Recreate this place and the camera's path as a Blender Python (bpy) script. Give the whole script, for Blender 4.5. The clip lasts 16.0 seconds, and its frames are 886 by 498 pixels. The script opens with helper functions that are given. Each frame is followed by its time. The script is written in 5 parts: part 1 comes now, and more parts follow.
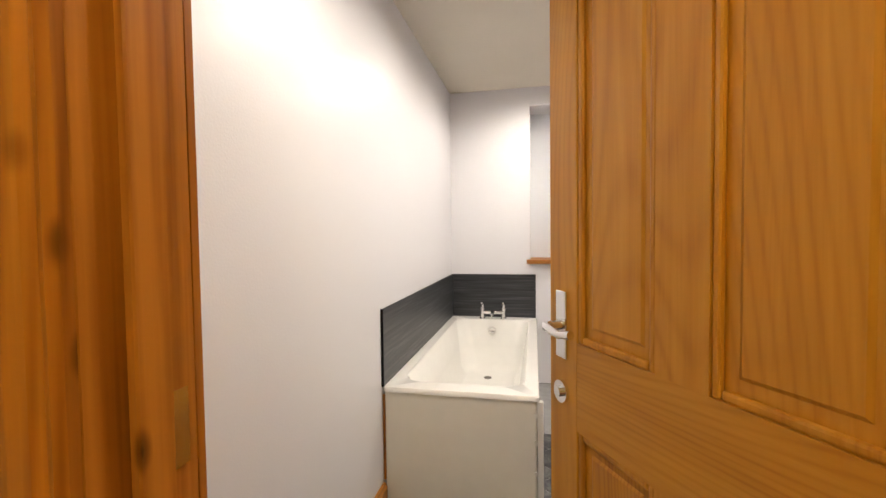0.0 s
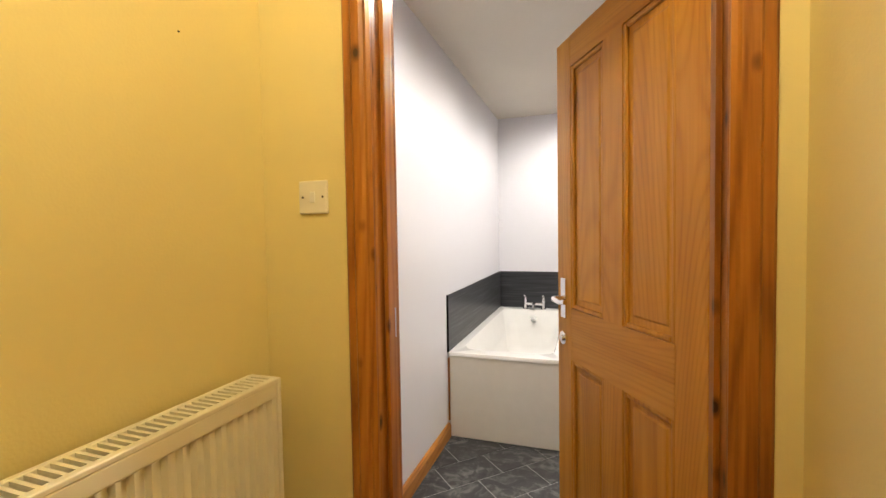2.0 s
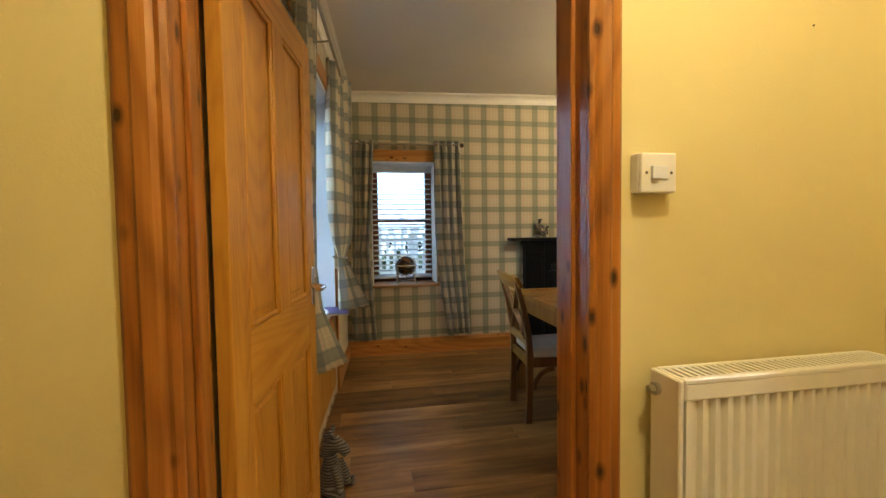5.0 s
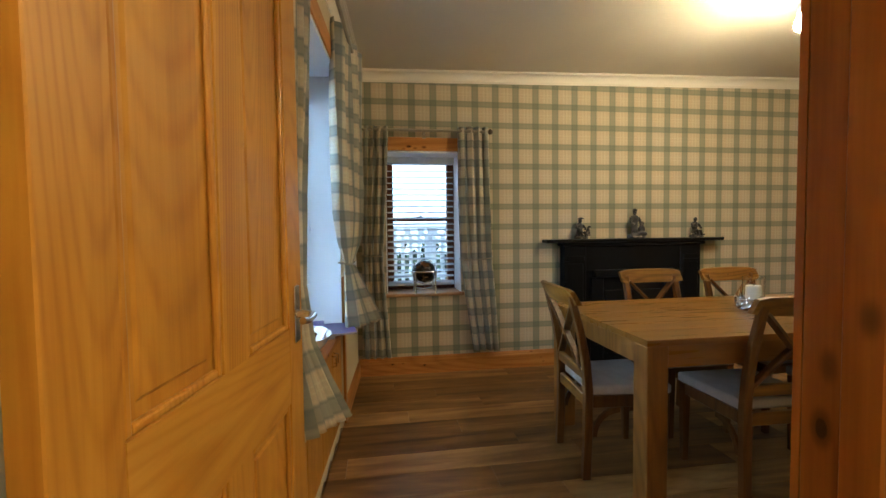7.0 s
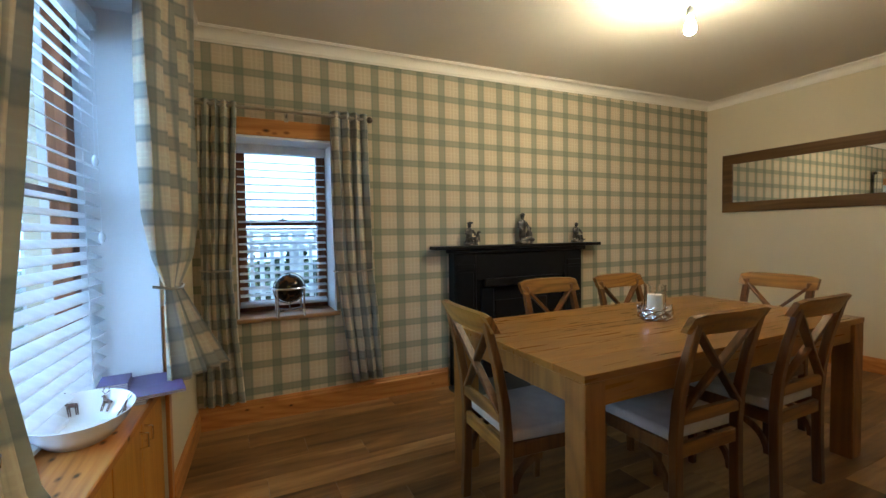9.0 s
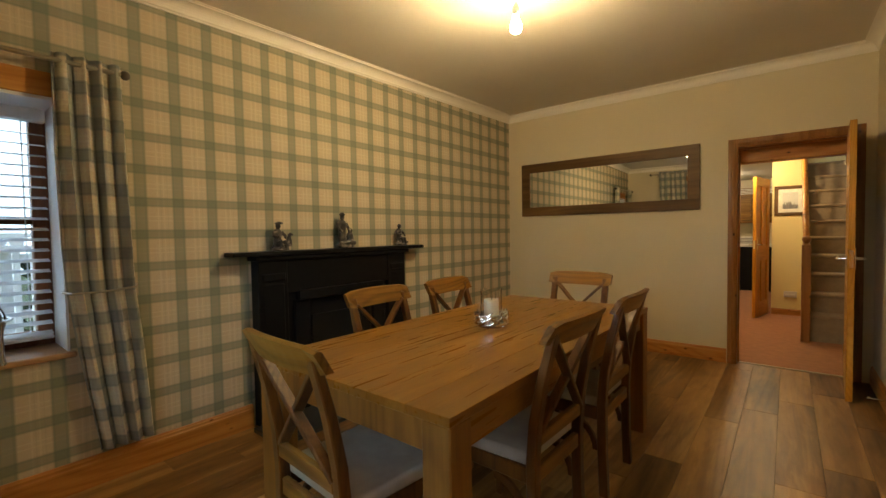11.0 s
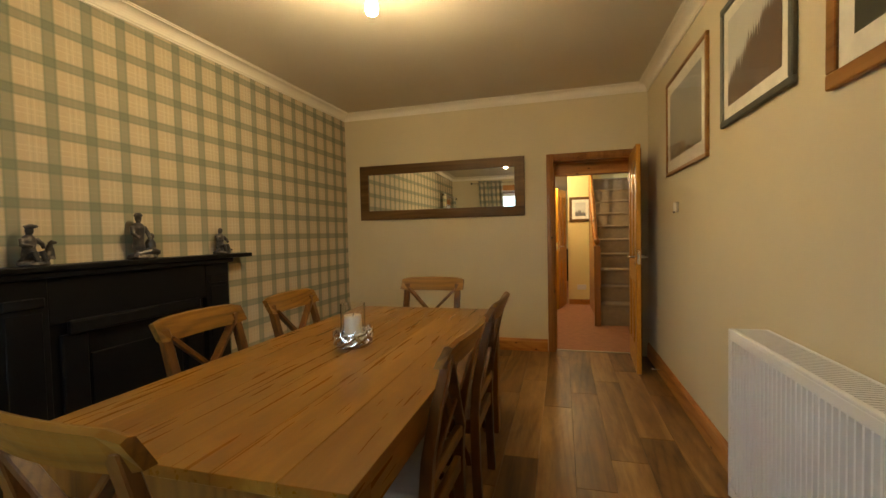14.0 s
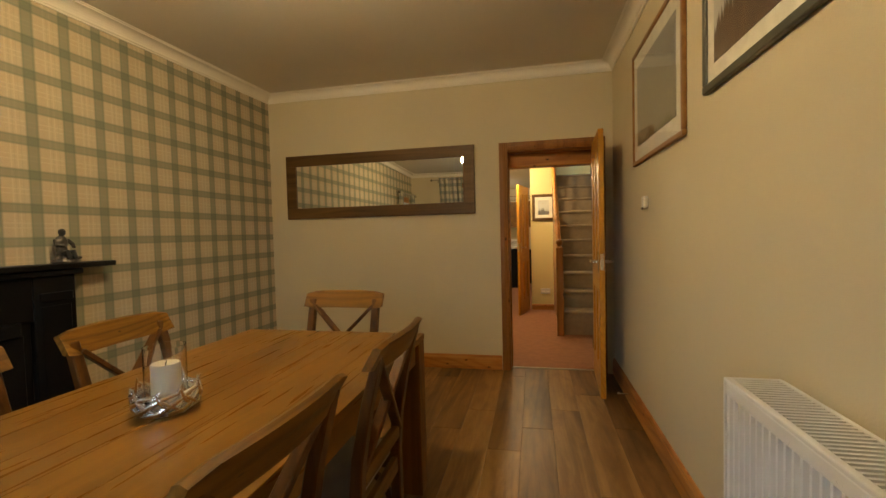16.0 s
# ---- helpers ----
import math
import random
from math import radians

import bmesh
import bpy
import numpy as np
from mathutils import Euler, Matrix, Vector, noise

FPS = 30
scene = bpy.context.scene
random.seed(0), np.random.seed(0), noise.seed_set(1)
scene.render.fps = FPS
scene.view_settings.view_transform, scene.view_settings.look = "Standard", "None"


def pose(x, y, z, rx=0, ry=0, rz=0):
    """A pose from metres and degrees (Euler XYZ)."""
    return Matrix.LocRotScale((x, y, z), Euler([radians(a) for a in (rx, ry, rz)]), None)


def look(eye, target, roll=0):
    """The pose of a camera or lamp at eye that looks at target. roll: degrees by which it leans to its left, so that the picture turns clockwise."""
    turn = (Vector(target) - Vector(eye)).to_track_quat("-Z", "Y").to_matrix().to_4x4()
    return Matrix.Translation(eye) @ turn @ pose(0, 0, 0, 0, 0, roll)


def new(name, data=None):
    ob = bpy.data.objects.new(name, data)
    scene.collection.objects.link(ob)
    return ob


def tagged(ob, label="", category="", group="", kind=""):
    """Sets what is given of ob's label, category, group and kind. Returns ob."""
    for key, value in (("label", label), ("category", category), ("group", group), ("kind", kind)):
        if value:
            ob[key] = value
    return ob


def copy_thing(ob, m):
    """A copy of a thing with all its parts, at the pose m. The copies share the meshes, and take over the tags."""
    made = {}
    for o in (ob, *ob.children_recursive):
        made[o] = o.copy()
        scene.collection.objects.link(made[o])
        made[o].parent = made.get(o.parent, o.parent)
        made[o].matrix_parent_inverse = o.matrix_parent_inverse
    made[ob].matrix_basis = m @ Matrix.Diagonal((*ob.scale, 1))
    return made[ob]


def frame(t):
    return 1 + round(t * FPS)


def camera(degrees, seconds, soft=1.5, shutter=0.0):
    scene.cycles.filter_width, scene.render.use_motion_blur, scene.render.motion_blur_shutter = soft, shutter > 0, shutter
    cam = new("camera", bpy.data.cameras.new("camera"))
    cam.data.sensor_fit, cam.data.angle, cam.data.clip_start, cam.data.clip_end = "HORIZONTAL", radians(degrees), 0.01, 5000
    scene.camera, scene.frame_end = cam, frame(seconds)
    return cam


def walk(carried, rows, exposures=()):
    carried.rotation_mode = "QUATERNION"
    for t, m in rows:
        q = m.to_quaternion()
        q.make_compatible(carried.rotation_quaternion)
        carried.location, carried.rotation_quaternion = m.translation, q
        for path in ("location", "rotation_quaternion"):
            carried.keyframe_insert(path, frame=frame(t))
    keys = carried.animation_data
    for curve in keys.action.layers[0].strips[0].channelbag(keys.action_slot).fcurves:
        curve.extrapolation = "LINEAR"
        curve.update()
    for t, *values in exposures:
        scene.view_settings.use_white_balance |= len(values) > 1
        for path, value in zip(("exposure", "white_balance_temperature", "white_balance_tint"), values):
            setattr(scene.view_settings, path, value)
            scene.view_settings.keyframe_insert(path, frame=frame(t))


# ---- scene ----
EXPOSURES = [(0, -0.25, 6800, 10), (1, -0.12, 6600, 10), (2, -0.12, 6400, 10), (3, -0.14, 6000, 10), (3.5, -0.12, 5900, 10), (4.5, 0, 5900, 9), (5, 0, 5900, 9), (7.5, 0.08, 5400, 9), (8, 0.08, 5300, 9), (8.5, 0.08, 5200, 8), (9, 0.08, 5000, 8), (9.5, 0.05, 5600, 9), (10, -0.05, 6300, 10), (12.5, -0.24, 6700, 10), (16, -0.27, 6700, 10)]
cam = camera(92.07, 16.0)
PATH = [
    (0.0, 0.0117, -0.0289, 1.2250, 12.062, -2.051, 0.721),
    (0.5, 0.0525, -0.1920, 1.2477, 11.734, -2.086, 0.828),
    (1.0, 0.1172, -0.3680, 1.2498, 11.561, -2.116, 0.844),
    (1.5, 0.1351, -0.5370, 1.2660, 13.781, -2.090, 0.898),
    (2.0, 0.1502, -0.7150, 1.2711, 18.462, -2.093, 0.929),
    (2.5, 0.1536, -0.8328, 1.2743, 24.043, -2.122, 0.879),
    (3.0, 0.1848, -0.9171, 1.2684, 33.610, -2.208, 0.970),
    (3.5, 0.2031, -0.9920, 1.2640, 46.499, -2.287, 0.902),
    (4.0, 0.2105, -1.0368, 1.2489, 59.960, -2.289, 0.860),
    (4.5, 0.2034, -1.0639, 1.2351, 70.551, -2.360, 0.882),
    (5.0, 0.1881, -1.0768, 1.2363, 79.524, -2.530, 0.786),
    (7.5, -0.5858, -1.0566, 1.2355, 81.375, -2.438, 0.684),
    (8.0, -0.7326, -1.0429, 1.2454, 78.114, -2.292, 0.815),
    (8.5, -0.8534, -1.0343, 1.2527, 72.437, -2.265, 0.833),
    (9.0, -0.9595, -1.0015, 1.2552, 64.068, -2.188, 0.830),
    (9.5, -1.0390, -0.9455, 1.2496, 56.100, -2.113, 0.914),
    (10.0, -1.1331, -0.8932, 1.2406, 48.704, -2.065, 0.942),
    (12.5, -1.6307, -0.7483, 1.2507, 29.136, -2.027, 0.957),
    (13.0, -1.6658, -0.7399, 1.2459, 25.025, -1.939, 1.028),
    (13.5, -1.6659, -0.7266, 1.2460, 20.902, -1.891, 1.131),
    (14.0, -1.6378, -0.6699, 1.2519, 15.533, -1.940, 1.258),
    (14.5, -1.5857, -0.5469, 1.2526, 10.976, -2.073, 1.408),
    (15.0, -1.5333, -0.3532, 1.2550, 9.303, -2.180, 1.469),
    (15.5, -1.4995, -0.1658, 1.2570, 9.346, -2.170, 1.520),
    (16.0, -1.4912, 0.0165, 1.2562, 11.967, -2.064, 1.439),
]
walk(cam, [(t, pose(x, y, z, 90 + pitch, roll, yaw)) for t, x, y, z, yaw, pitch, roll in PATH], EXPOSURES)

# ---- world and lights ----
world = bpy.data.worlds.new("overcast_sky")
scene.world = world
world.use_nodes = True
_wn = world.node_tree
_sky = _wn.nodes.new("ShaderNodeTexSky")
_sky.sky_type = "NISHITA"
_sky.sun_disc = False
_sky.sun_elevation = radians(35)
_sky.sun_rotation = radians(200)
_wn.links.new(_sky.outputs[0], _wn.nodes["Background"].inputs[0])
_wn.nodes["Background"].inputs[1].default_value = 0.12


def lamp(name, kind, place, power, colour, size=0.05, target=None, **more):
    data = bpy.data.lights.new(name, kind)
    data.energy, data.color = power, colour
    ob = new(name, data)
    if kind in ("POINT", "SPOT"):
        data.shadow_soft_size = size
    if kind == "SUN":
        data.angle = size
    ob.matrix_world = look(place, target) if target else pose(*place)
    for key, value in more.items():
        if key == "spot_size":
            data.spot_size = radians(value)
        if key == "spot_blend":
            data.spot_blend = value
        if key == "shape":
            data.shape, data.size, data.size_y = "RECTANGLE", value[0], value[1]
    return ob


WARM = (1.0, 0.72, 0.36)
lamp("sun", "SUN", (0, 0, 20), 1.0, (1.0, 0.97, 0.93), radians(15), target=(-3, 12, 0))
lamp("hall_light", "POINT", (0.1, -0.65, 2.36), 40, (1.0, 0.84, 0.50), 0.05)
lamp("landing_light", "POINT", (-1.75, 6.2, 2.14), 58, (1.0, 0.77, 0.42), 0.05)
lamp("kitchen_light", "POINT", (-2.4, 9.0, 2.2), 30, (1.0, 0.85, 0.6), 0.08)
for _x, _y in ((0.05, 1.05), (0.05, 1.95), (0.05, 2.9)):
    lamp("bathroom_downlight", "SPOT", (_x, _y, 2.37), 55, (1.0, 0.93, 0.84), 0.03, target=(_x, _y, 0), spot_size=170, spot_blend=0.7)

# ---- materials ----


class Mat:
    """A node material with short calls."""

    def __init__(self, name, colour=(0.5, 0.5, 0.5), rough=0.6, metal=0.0, **more):
        self.m = bpy.data.materials.new(name)
        self.m.use_nodes = True
        self.t = self.m.node_tree
        self.b = self.t.nodes["Principled BSDF"]
        self.set("Base Color", (*colour, 1))
        self.set("Roughness", rough)
        self.set("Metallic", metal)
        for key, value in more.items():
            self.set(key.replace("_", " "), value)

    def set(self, key, value):
        if hasattr(value, "is_output"):
            self.t.links.new(value, self.b.inputs[key])
        else:
            self.b.inputs[key].default_value = value

    def node(self, kind, out=0, **ins):
        n = self.t.nodes.new("ShaderNode" + kind)
        for key, value in ins.items():
            if key[0] == "p":
                key = key[1:]
                if key == "type":
                    if kind == "VectorMath" or kind == "Math":
                        n.operation = value
                    elif kind == "TexWave":
                        n.wave_profile = value
                    elif kind == "TexVoronoi":
                        n.feature = value
                elif key == "clamp":
                    n.use_clamp = value
                elif key == "blend":
                    n.data_type = "RGBA"
                    n.blend_type = value
                continue
            if key[0] == "i" and key[1:].isdigit():
                slot = n.inputs[int(key[1:])]
            else:
                slot = n.inputs[key.replace("_", " ")]
            if hasattr(value, "is_output"):
                self.t.links.new(value, slot)
            else:
                slot.default_value = value
        return n.outputs[out]

    def math(self, op, a, b=0.0, c=0.0, clamp=False):
        return self.node("Math", ptype=op, pclamp=clamp, i0=a, i1=b, i2=c)

    def coords(self, which="Object"):
        return self.t.nodes.new("ShaderNodeTexCoord").outputs[which]

    def place(self):
        return self.t.nodes.new("ShaderNodeNewGeometry").outputs["Position"]

    def rand(self):
        return self.t.nodes.new("ShaderNodeObjectInfo").outputs["Random"]

    def island(self):
        return self.t.nodes.new("ShaderNodeNewGeometry").outputs["Random Per Island"]

    def scaled(self, v, s):
        return self.node("VectorMath", ptype="MULTIPLY", i0=v, i1=s)

    def shifted(self, v, amount, by=(3.1, 7.7, 5.3)):
        k = self.node("VectorMath", ptype="SCALE", i0=by, Scale=self.math("MULTIPLY", amount, 20.0))
        return self.node("VectorMath", ptype="ADD", i0=v, i1=k)

    def noise(self, v, scale=5.0, detail=3.0, rough=0.5, distort=0.0):
        return self.node("TexNoise", Vector=v, Scale=scale, Detail=detail, Roughness=rough, Distortion=distort)

    def ramp(self, fac, *stops):
        n = self.t.nodes.new("ShaderNodeValToRGB")
        e = n.color_ramp.elements
        while len(e) < len(stops):
            e.new(0.5)
        for el, (at, col) in zip(e, stops):
            el.position = at
            el.color = (*col, 1) if len(col) == 3 else col
        self.t.links.new(fac, n.inputs[0])
        return n.outputs[0]

    def step(self, fac, lo, hi):
        n = self.t.nodes.new("ShaderNodeMapRange")
        n.interpolation_type = "SMOOTHSTEP"
        self.t.links.new(fac, n.inputs[0])
        n.inputs[1].default_value, n.inputs[2].default_value = lo, hi
        return n.outputs[0]

    def mix(self, fac, a, b, blend="MIX"):
        n = self.t.nodes.new("ShaderNodeMix")
        n.data_type, n.blend_type = "RGBA", blend
        for slot, value in ((n.inputs[0], fac), (n.inputs[6], a), (n.inputs[7], b)):
            if hasattr(value, "is_output"):
                self.t.links.new(value, slot)
            else:
                slot.default_value = value if isinstance(value, float) else (*value, 1)
        return n.outputs[2]

    def bump(self, height, strength=0.3, distance=0.01):
        n = self.t.nodes.new("ShaderNodeBump")
        self.t.links.new(height, n.inputs["Height"])
        n.inputs["Strength"].default_value, n.inputs["Distance"].default_value = strength, distance
        self.t.links.new(n.outputs[0], self.b.inputs["Normal"])


def paint(name, colour, rough=0.55, var=0.06, orange=0.25):
    """Wall or gloss paint with faint roller texture and slow stains."""
    k = Mat(name, colour, rough)
    v = k.place()
    slow = k.noise(v, 0.9, 3.0)
    dark = tuple(c * (1 - var) for c in colour)
    light = tuple(min(1.0, c * (1 + var * 0.5)) for c in colour)
    k.set("Base Color", k.mix(k.step(slow, 0.3, 0.7), dark, light))
    k.bump(k.noise(v, 160.0, 2.0), orange, 0.002)
    k.set("Roughness", k.math("ADD", k.math("MULTIPLY", slow, 0.12), rough - 0.06))
    return k.m


def timber(name, dark, mid, light, rough=0.35, along="z", grain=1.0, knots=0.0, coat=0.0, rand=True, stripe=0.5, rings=0.0, soft=0.0, ring_count=150.0, gloss=0.28, vary=0.10, blotch=0.0, length=0.55, calm=1.0):
    """Wood with long grain along one local axis, fine pores, and knots where wanted."""
    k = Mat(name, mid, rough)
    v = k.coords("Object")
    if rand:
        v = k.shifted(v, k.rand())
    long, across = length * grain, 9.0 * grain
    s = {"x": (long, across, across), "y": (across, long, across), "z": (across, across, long)}[along]
    bend = k.noise(k.scaled(v, tuple(a * 0.35 for a in s)), 1.0, 2.0)
    w = k.node("VectorMath", ptype="ADD", i0=k.scaled(v, s), i1=k.node("VectorMath", ptype="SCALE", i0=(1.6, 1.6, 1.6), Scale=bend))
    a = k.noise(w, 1.6, 4.0, 0.6, 0.7)
    fine = k.noise(k.scaled(v, tuple(c * (9 if c > 2 else 3) for c in s)), 1.5, 2.0, 0.6)
    tone = k.math("ADD", k.math("MULTIPLY", a, 1 - stripe * 0.4), k.math("MULTIPLY", fine, stripe * 0.4))
    if calm < 1.0:
        tone = k.math("MULTIPLY_ADD", k.math("SUBTRACT", tone, 0.49), calm, 0.49)
    if rand:
        tone = k.math("ADD", tone, k.math("MULTIPLY", k.math("SUBTRACT", k.rand(), 0.5), vary))
    if blotch:
        bs = {"x": (2.0, 7.0, 7.0), "y": (7.0, 2.0, 7.0), "z": (7.0, 7.0, 2.0)}[along]
        cloud = k.noise(k.scaled(v, bs), 1.0, 4.0, 0.65, 0.6)
        tone = k.math("ADD", tone, k.math("MULTIPLY", k.math("SUBTRACT", cloud, 0.5), blotch))
    if rings:
        # arched growth lines, the contours of one long smooth swell
        rs = {"x": (0.32, 2.6, 2.6), "y": (2.6, 0.32, 2.6), "z": (2.6, 2.6, 0.32)}[along]
        swell = k.noise(k.scaled(v, rs), 1.0, 1.0, 0.3, 0.15)
        line = k.math("MULTIPLY_ADD", k.math("SINE", k.math("MULTIPLY", swell, ring_count)), 0.5, 0.5)
        line = k.math("POWER", line, 2.5)
        tone = k.math("SUBTRACT", k.math("ADD", tone, rings * 0.3), k.math("MULTIPLY", line, rings))
    col = k.ramp(tone, (0.30 - soft, dark), (0.49, mid), (0.68 + soft, light))
    if knots:
        n = k.t.nodes.new("ShaderNodeTexVoronoi")
        n.feature = "F1"
        ks = {"x": (7.0, 13.0, 13.0), "y": (13.0, 7.0, 13.0), "z": (13.0, 13.0, 7.0)}[along]
        k.t.links.new(k.scaled(v, ks), n.inputs["Vector"])
        n.inputs["Scale"].default_value = 1.0
        far = k.math("ADD", n.outputs["Distance"], k.math("MULTIPLY", k.math("SUBTRACT", fine, 0.5), 0.03))
        col = k.mix(k.step(far, 0.11 * knots, 0.26 * knots), tuple(c * 0.70 for c in dark), col)
        col = k.mix(k.step(far, 0.085 * knots, 0.12 * knots), tuple(c * 0.20 for c in dark), col)
    k.set("Base Color", col)
    k.set("Specular IOR Level", gloss)
    k.set("Roughness", k.math("ADD", k.math("MULTIPLY", fine, 0.2), rough - 0.1))
    if coat:
        k.set("Coat Weight", coat)
        k.set("Coat Roughness", 0.12)
    k.bump(fine, 0.12, 0.002)
    return k.m


def plain(name, colour, rough=0.5, metal=0.0, var=0.10, **more):
    k = Mat(name, colour, rough, metal, **more)
    v = k.coords("Object")
    n = k.noise(v, 14.0, 4.0)
    k.set("Base Color", k.mix(k.step(n, 0.3, 0.75), tuple(c * (1 - var) for c in colour), tuple(min(1, c * (1 + var * 0.6)) for c in colour)))
    k.set("Roughness", k.math("ADD", k.math("MULTIPLY", k.noise(v, 40.0), 0.1), max(0.0, rough - 0.05)))
    return k.m


def band(k, v, period, phase, half, soft=0.006):
    """1 inside a stripe of that half width, repeating."""
    d = k.math("PINGPONG", k.math("SUBTRACT", v, phase), period / 2)
    return k.math("SUBTRACT", 1.0, k.step(d, half - soft, half + soft))


def tartan(name, ground, stripe, u, w, pu, pw, u0, w0, cloth=False, thin=None, wide=1.0):
    """Woven check: broad stripes both ways with thin overchecks between and a thread texture."""
    k = Mat(name, ground, 0.85)
    if cloth:
        v = k.coords("UV")
        sep = k.t.nodes.new("ShaderNodeSeparateXYZ")
        k.t.links.new(v, sep.inputs[0])
        a, b = sep.outputs[0], sep.outputs[1]
    else:
        v = k.place()
        sep = k.t.nodes.new("ShaderNodeSeparateXYZ")
        k.t.links.new(v, sep.inputs[0])
        a, b = sep.outputs[u], sep.outputs[w]
    thread = k.node("TexNoise", Vector=k.scaled(v, (60.0, 60.0, 900.0)), Scale=1.0, Detail=2.0)
    thread2 = k.node("TexNoise", Vector=k.scaled(v, (900.0, 900.0, 60.0)), Scale=1.0, Detail=2.0)
    weave = k.math("MULTIPLY", k.math("ADD", thread, thread2), 0.5)
    va = band(k, a, pu, u0, 0.030 * wide, 0.006)
    hb = band(k, b, pw, w0, 0.026 * wide, 0.006)
    edge_a = k.math("ADD", band(k, a, pu, u0 - 0.0235 * wide, 0.004, 0.002), band(k, a, pu, u0 + 0.022 * wide, 0.005, 0.002))
    edge_b = k.math("ADD", band(k, b, pw, w0 - 0.0195 * wide, 0.004, 0.002), band(k, b, pw, w0 + 0.0195 * wide, 0.004, 0.002))
    ta = k.math("ADD", band(k, a, pu, u0 + pu * 0.44, 0.0035, 0.002), band(k, a, pu, u0 + pu * 0.60, 0.0035, 0.002))
    tb = k.math("ADD", band(k, b, pw, w0 + pw * 0.42, 0.003, 0.002), band(k, b, pw, w0 + pw * 0.56, 0.003, 0.002))
    fa = k.math("ADD", band(k, a, pu, u0 + pu * 0.52, 0.0025, 0.002), band(k, a, pu, u0 + pu * 0.70, 0.002, 0.002))
    # the two sets of threads cover one another where they cross
    ca = k.math("MULTIPLY", va, k.math("MULTIPLY_ADD", edge_a, 0.10, 0.60))
    cb = k.math("MULTIPLY", hb, k.math("MULTIPLY_ADD", edge_b, 0.12, 0.57))
    cover = k.math("SUBTRACT", k.math("ADD", ca, cb), k.math("MULTIPLY", ca, cb), clamp=True)
    cover = k.math("MULTIPLY", cover, k.math("MULTIPLY_ADD", weave, 0.5, 0.78), clamp=True)
    rosy = band(k, a, pu, u0 + pu * 0.27, pu * 0.10, 0.012)
    rosy = k.math("MAXIMUM", rosy, band(k, b, pw, w0 - pw * 0.25, pw * 0.09, 0.012))
    g = k.mix(k.math("MULTIPLY", rosy, 0.30), ground, (ground[0] * 0.98, ground[1] * 0.82, ground[2] * 0.74))
    g = k.mix(k.math("MULTIPLY", k.math("ADD", ta, tb, clamp=True), 0.28), g, thin or tuple(min(0.9, c * 1.35) for c in ground))
    g = k.mix(k.math("MULTIPLY", fa, 0.12), g, stripe)
    g = k.mix(k.step(weave, 0.35, 0.65), k.mix(1.0, g, (0.9, 0.9, 0.9), "MULTIPLY"), g)
    k.set("Base Color", k.mix(cover, g, stripe))
    k.bump(weave, 0.15, 0.002)
    if cloth:
        out = k.t.nodes["Material Output"]
        tr = k.t.nodes.new("ShaderNodeBsdfTranslucent")
        k.t.links.new(k.mix(cover, g, stripe), tr.inputs[0])
        both = k.t.nodes.new("ShaderNodeMixShader")
        both.inputs[0].default_value = 0.3
        k.t.links.new(k.b.outputs[0], both.inputs[1])
        k.t.links.new(tr.outputs[0], both.inputs[2])
        k.t.links.new(both.outputs[0], out.inputs[0])
    return k.m


M = {}
M["hall_paint"] = paint("yellow_cream_wall_paint", (0.775, 0.652, 0.305), 0.42)
M["dining_paint"] = paint("cream_wall_paint", (0.63, 0.545, 0.37), 0.8)
M["bath_paint"] = paint("white_lilac_bathroom_paint", (0.78, 0.77, 0.80), 0.36, 0.02)
M["ceiling"] = paint("matt_ceiling_paint", (0.66, 0.605, 0.51), 0.8)
M["white"] = paint("white_reveal_paint", (0.78, 0.80, 0.84), 0.5)
M["coving"] = paint("white_coving_paint", (0.80, 0.75, 0.66), 0.6)
M["gloss_white"] = plain("white_enamel", (0.76, 0.74, 0.70), 0.3, var=0.02)
M["rad_cream"] = plain("cream_enamel", (0.80, 0.75, 0.60), 0.3, var=0.02)
# near-black brown that paints the shade inside narrow gaps
M["gap_shade"] = plain("painted_gap_shade", (0.10, 0.095, 0.08), 0.6)
M["plastic"] = plain("cream_plastic", (0.78, 0.73, 0.62), 0.35, var=0.02)
M["plaid"] = tartan("tartan_wallpaper", (0.56, 0.465, 0.325), (0.145, 0.18, 0.13), 1, 2, 0.1837, 0.177, 0.1515, 1.266)
M["curtain"] = tartan("tartan_curtain_cloth", (0.74, 0.66, 0.51), (0.20, 0.235, 0.235), 0, 1, 0.17, 0.16, 0.05, 0.05, cloth=True, wide=1.25)
M["pine"] = timber("varnished_orange_pine", (0.19, 0.058, 0.007), (0.33, 0.118, 0.015), (0.46, 0.188, 0.030), 0.34, "z", 1.0, 0.8, 0.25, rings=0.12)
M["pine_x"] = timber("varnished_pine_lengthways", (0.28, 0.10, 0.017), (0.43, 0.178, 0.036), (0.54, 0.255, 0.060), 0.45, "x", 1.0, 0.6, 0.0, rings=0.1)
M["pine_y"] = timber("varnished_pine_crossways", (0.28, 0.10, 0.017), (0.43, 0.178, 0.036), (0.54, 0.255, 0.060), 0.45, "y", 1.0, 0.9, 0.0, rings=0.1)
# darker copy of the pine, with the shade of unlit timber in its colour
M["pine_shaded"] = timber("shade_toned_varnished_pine", (0.13, 0.05, 0.012), (0.24, 0.10, 0.026), (0.32, 0.145, 0.04), 0.36, "z", 1.0, 0.6, 0.15)
M["door"] = timber("honey_pine_door", (0.38, 0.15, 0.014), (0.51, 0.232, 0.024), (0.60, 0.30, 0.040), 0.42, "z", 1.3, 0.0, 0.1, rings=0.13, soft=0.05, ring_count=420.0)
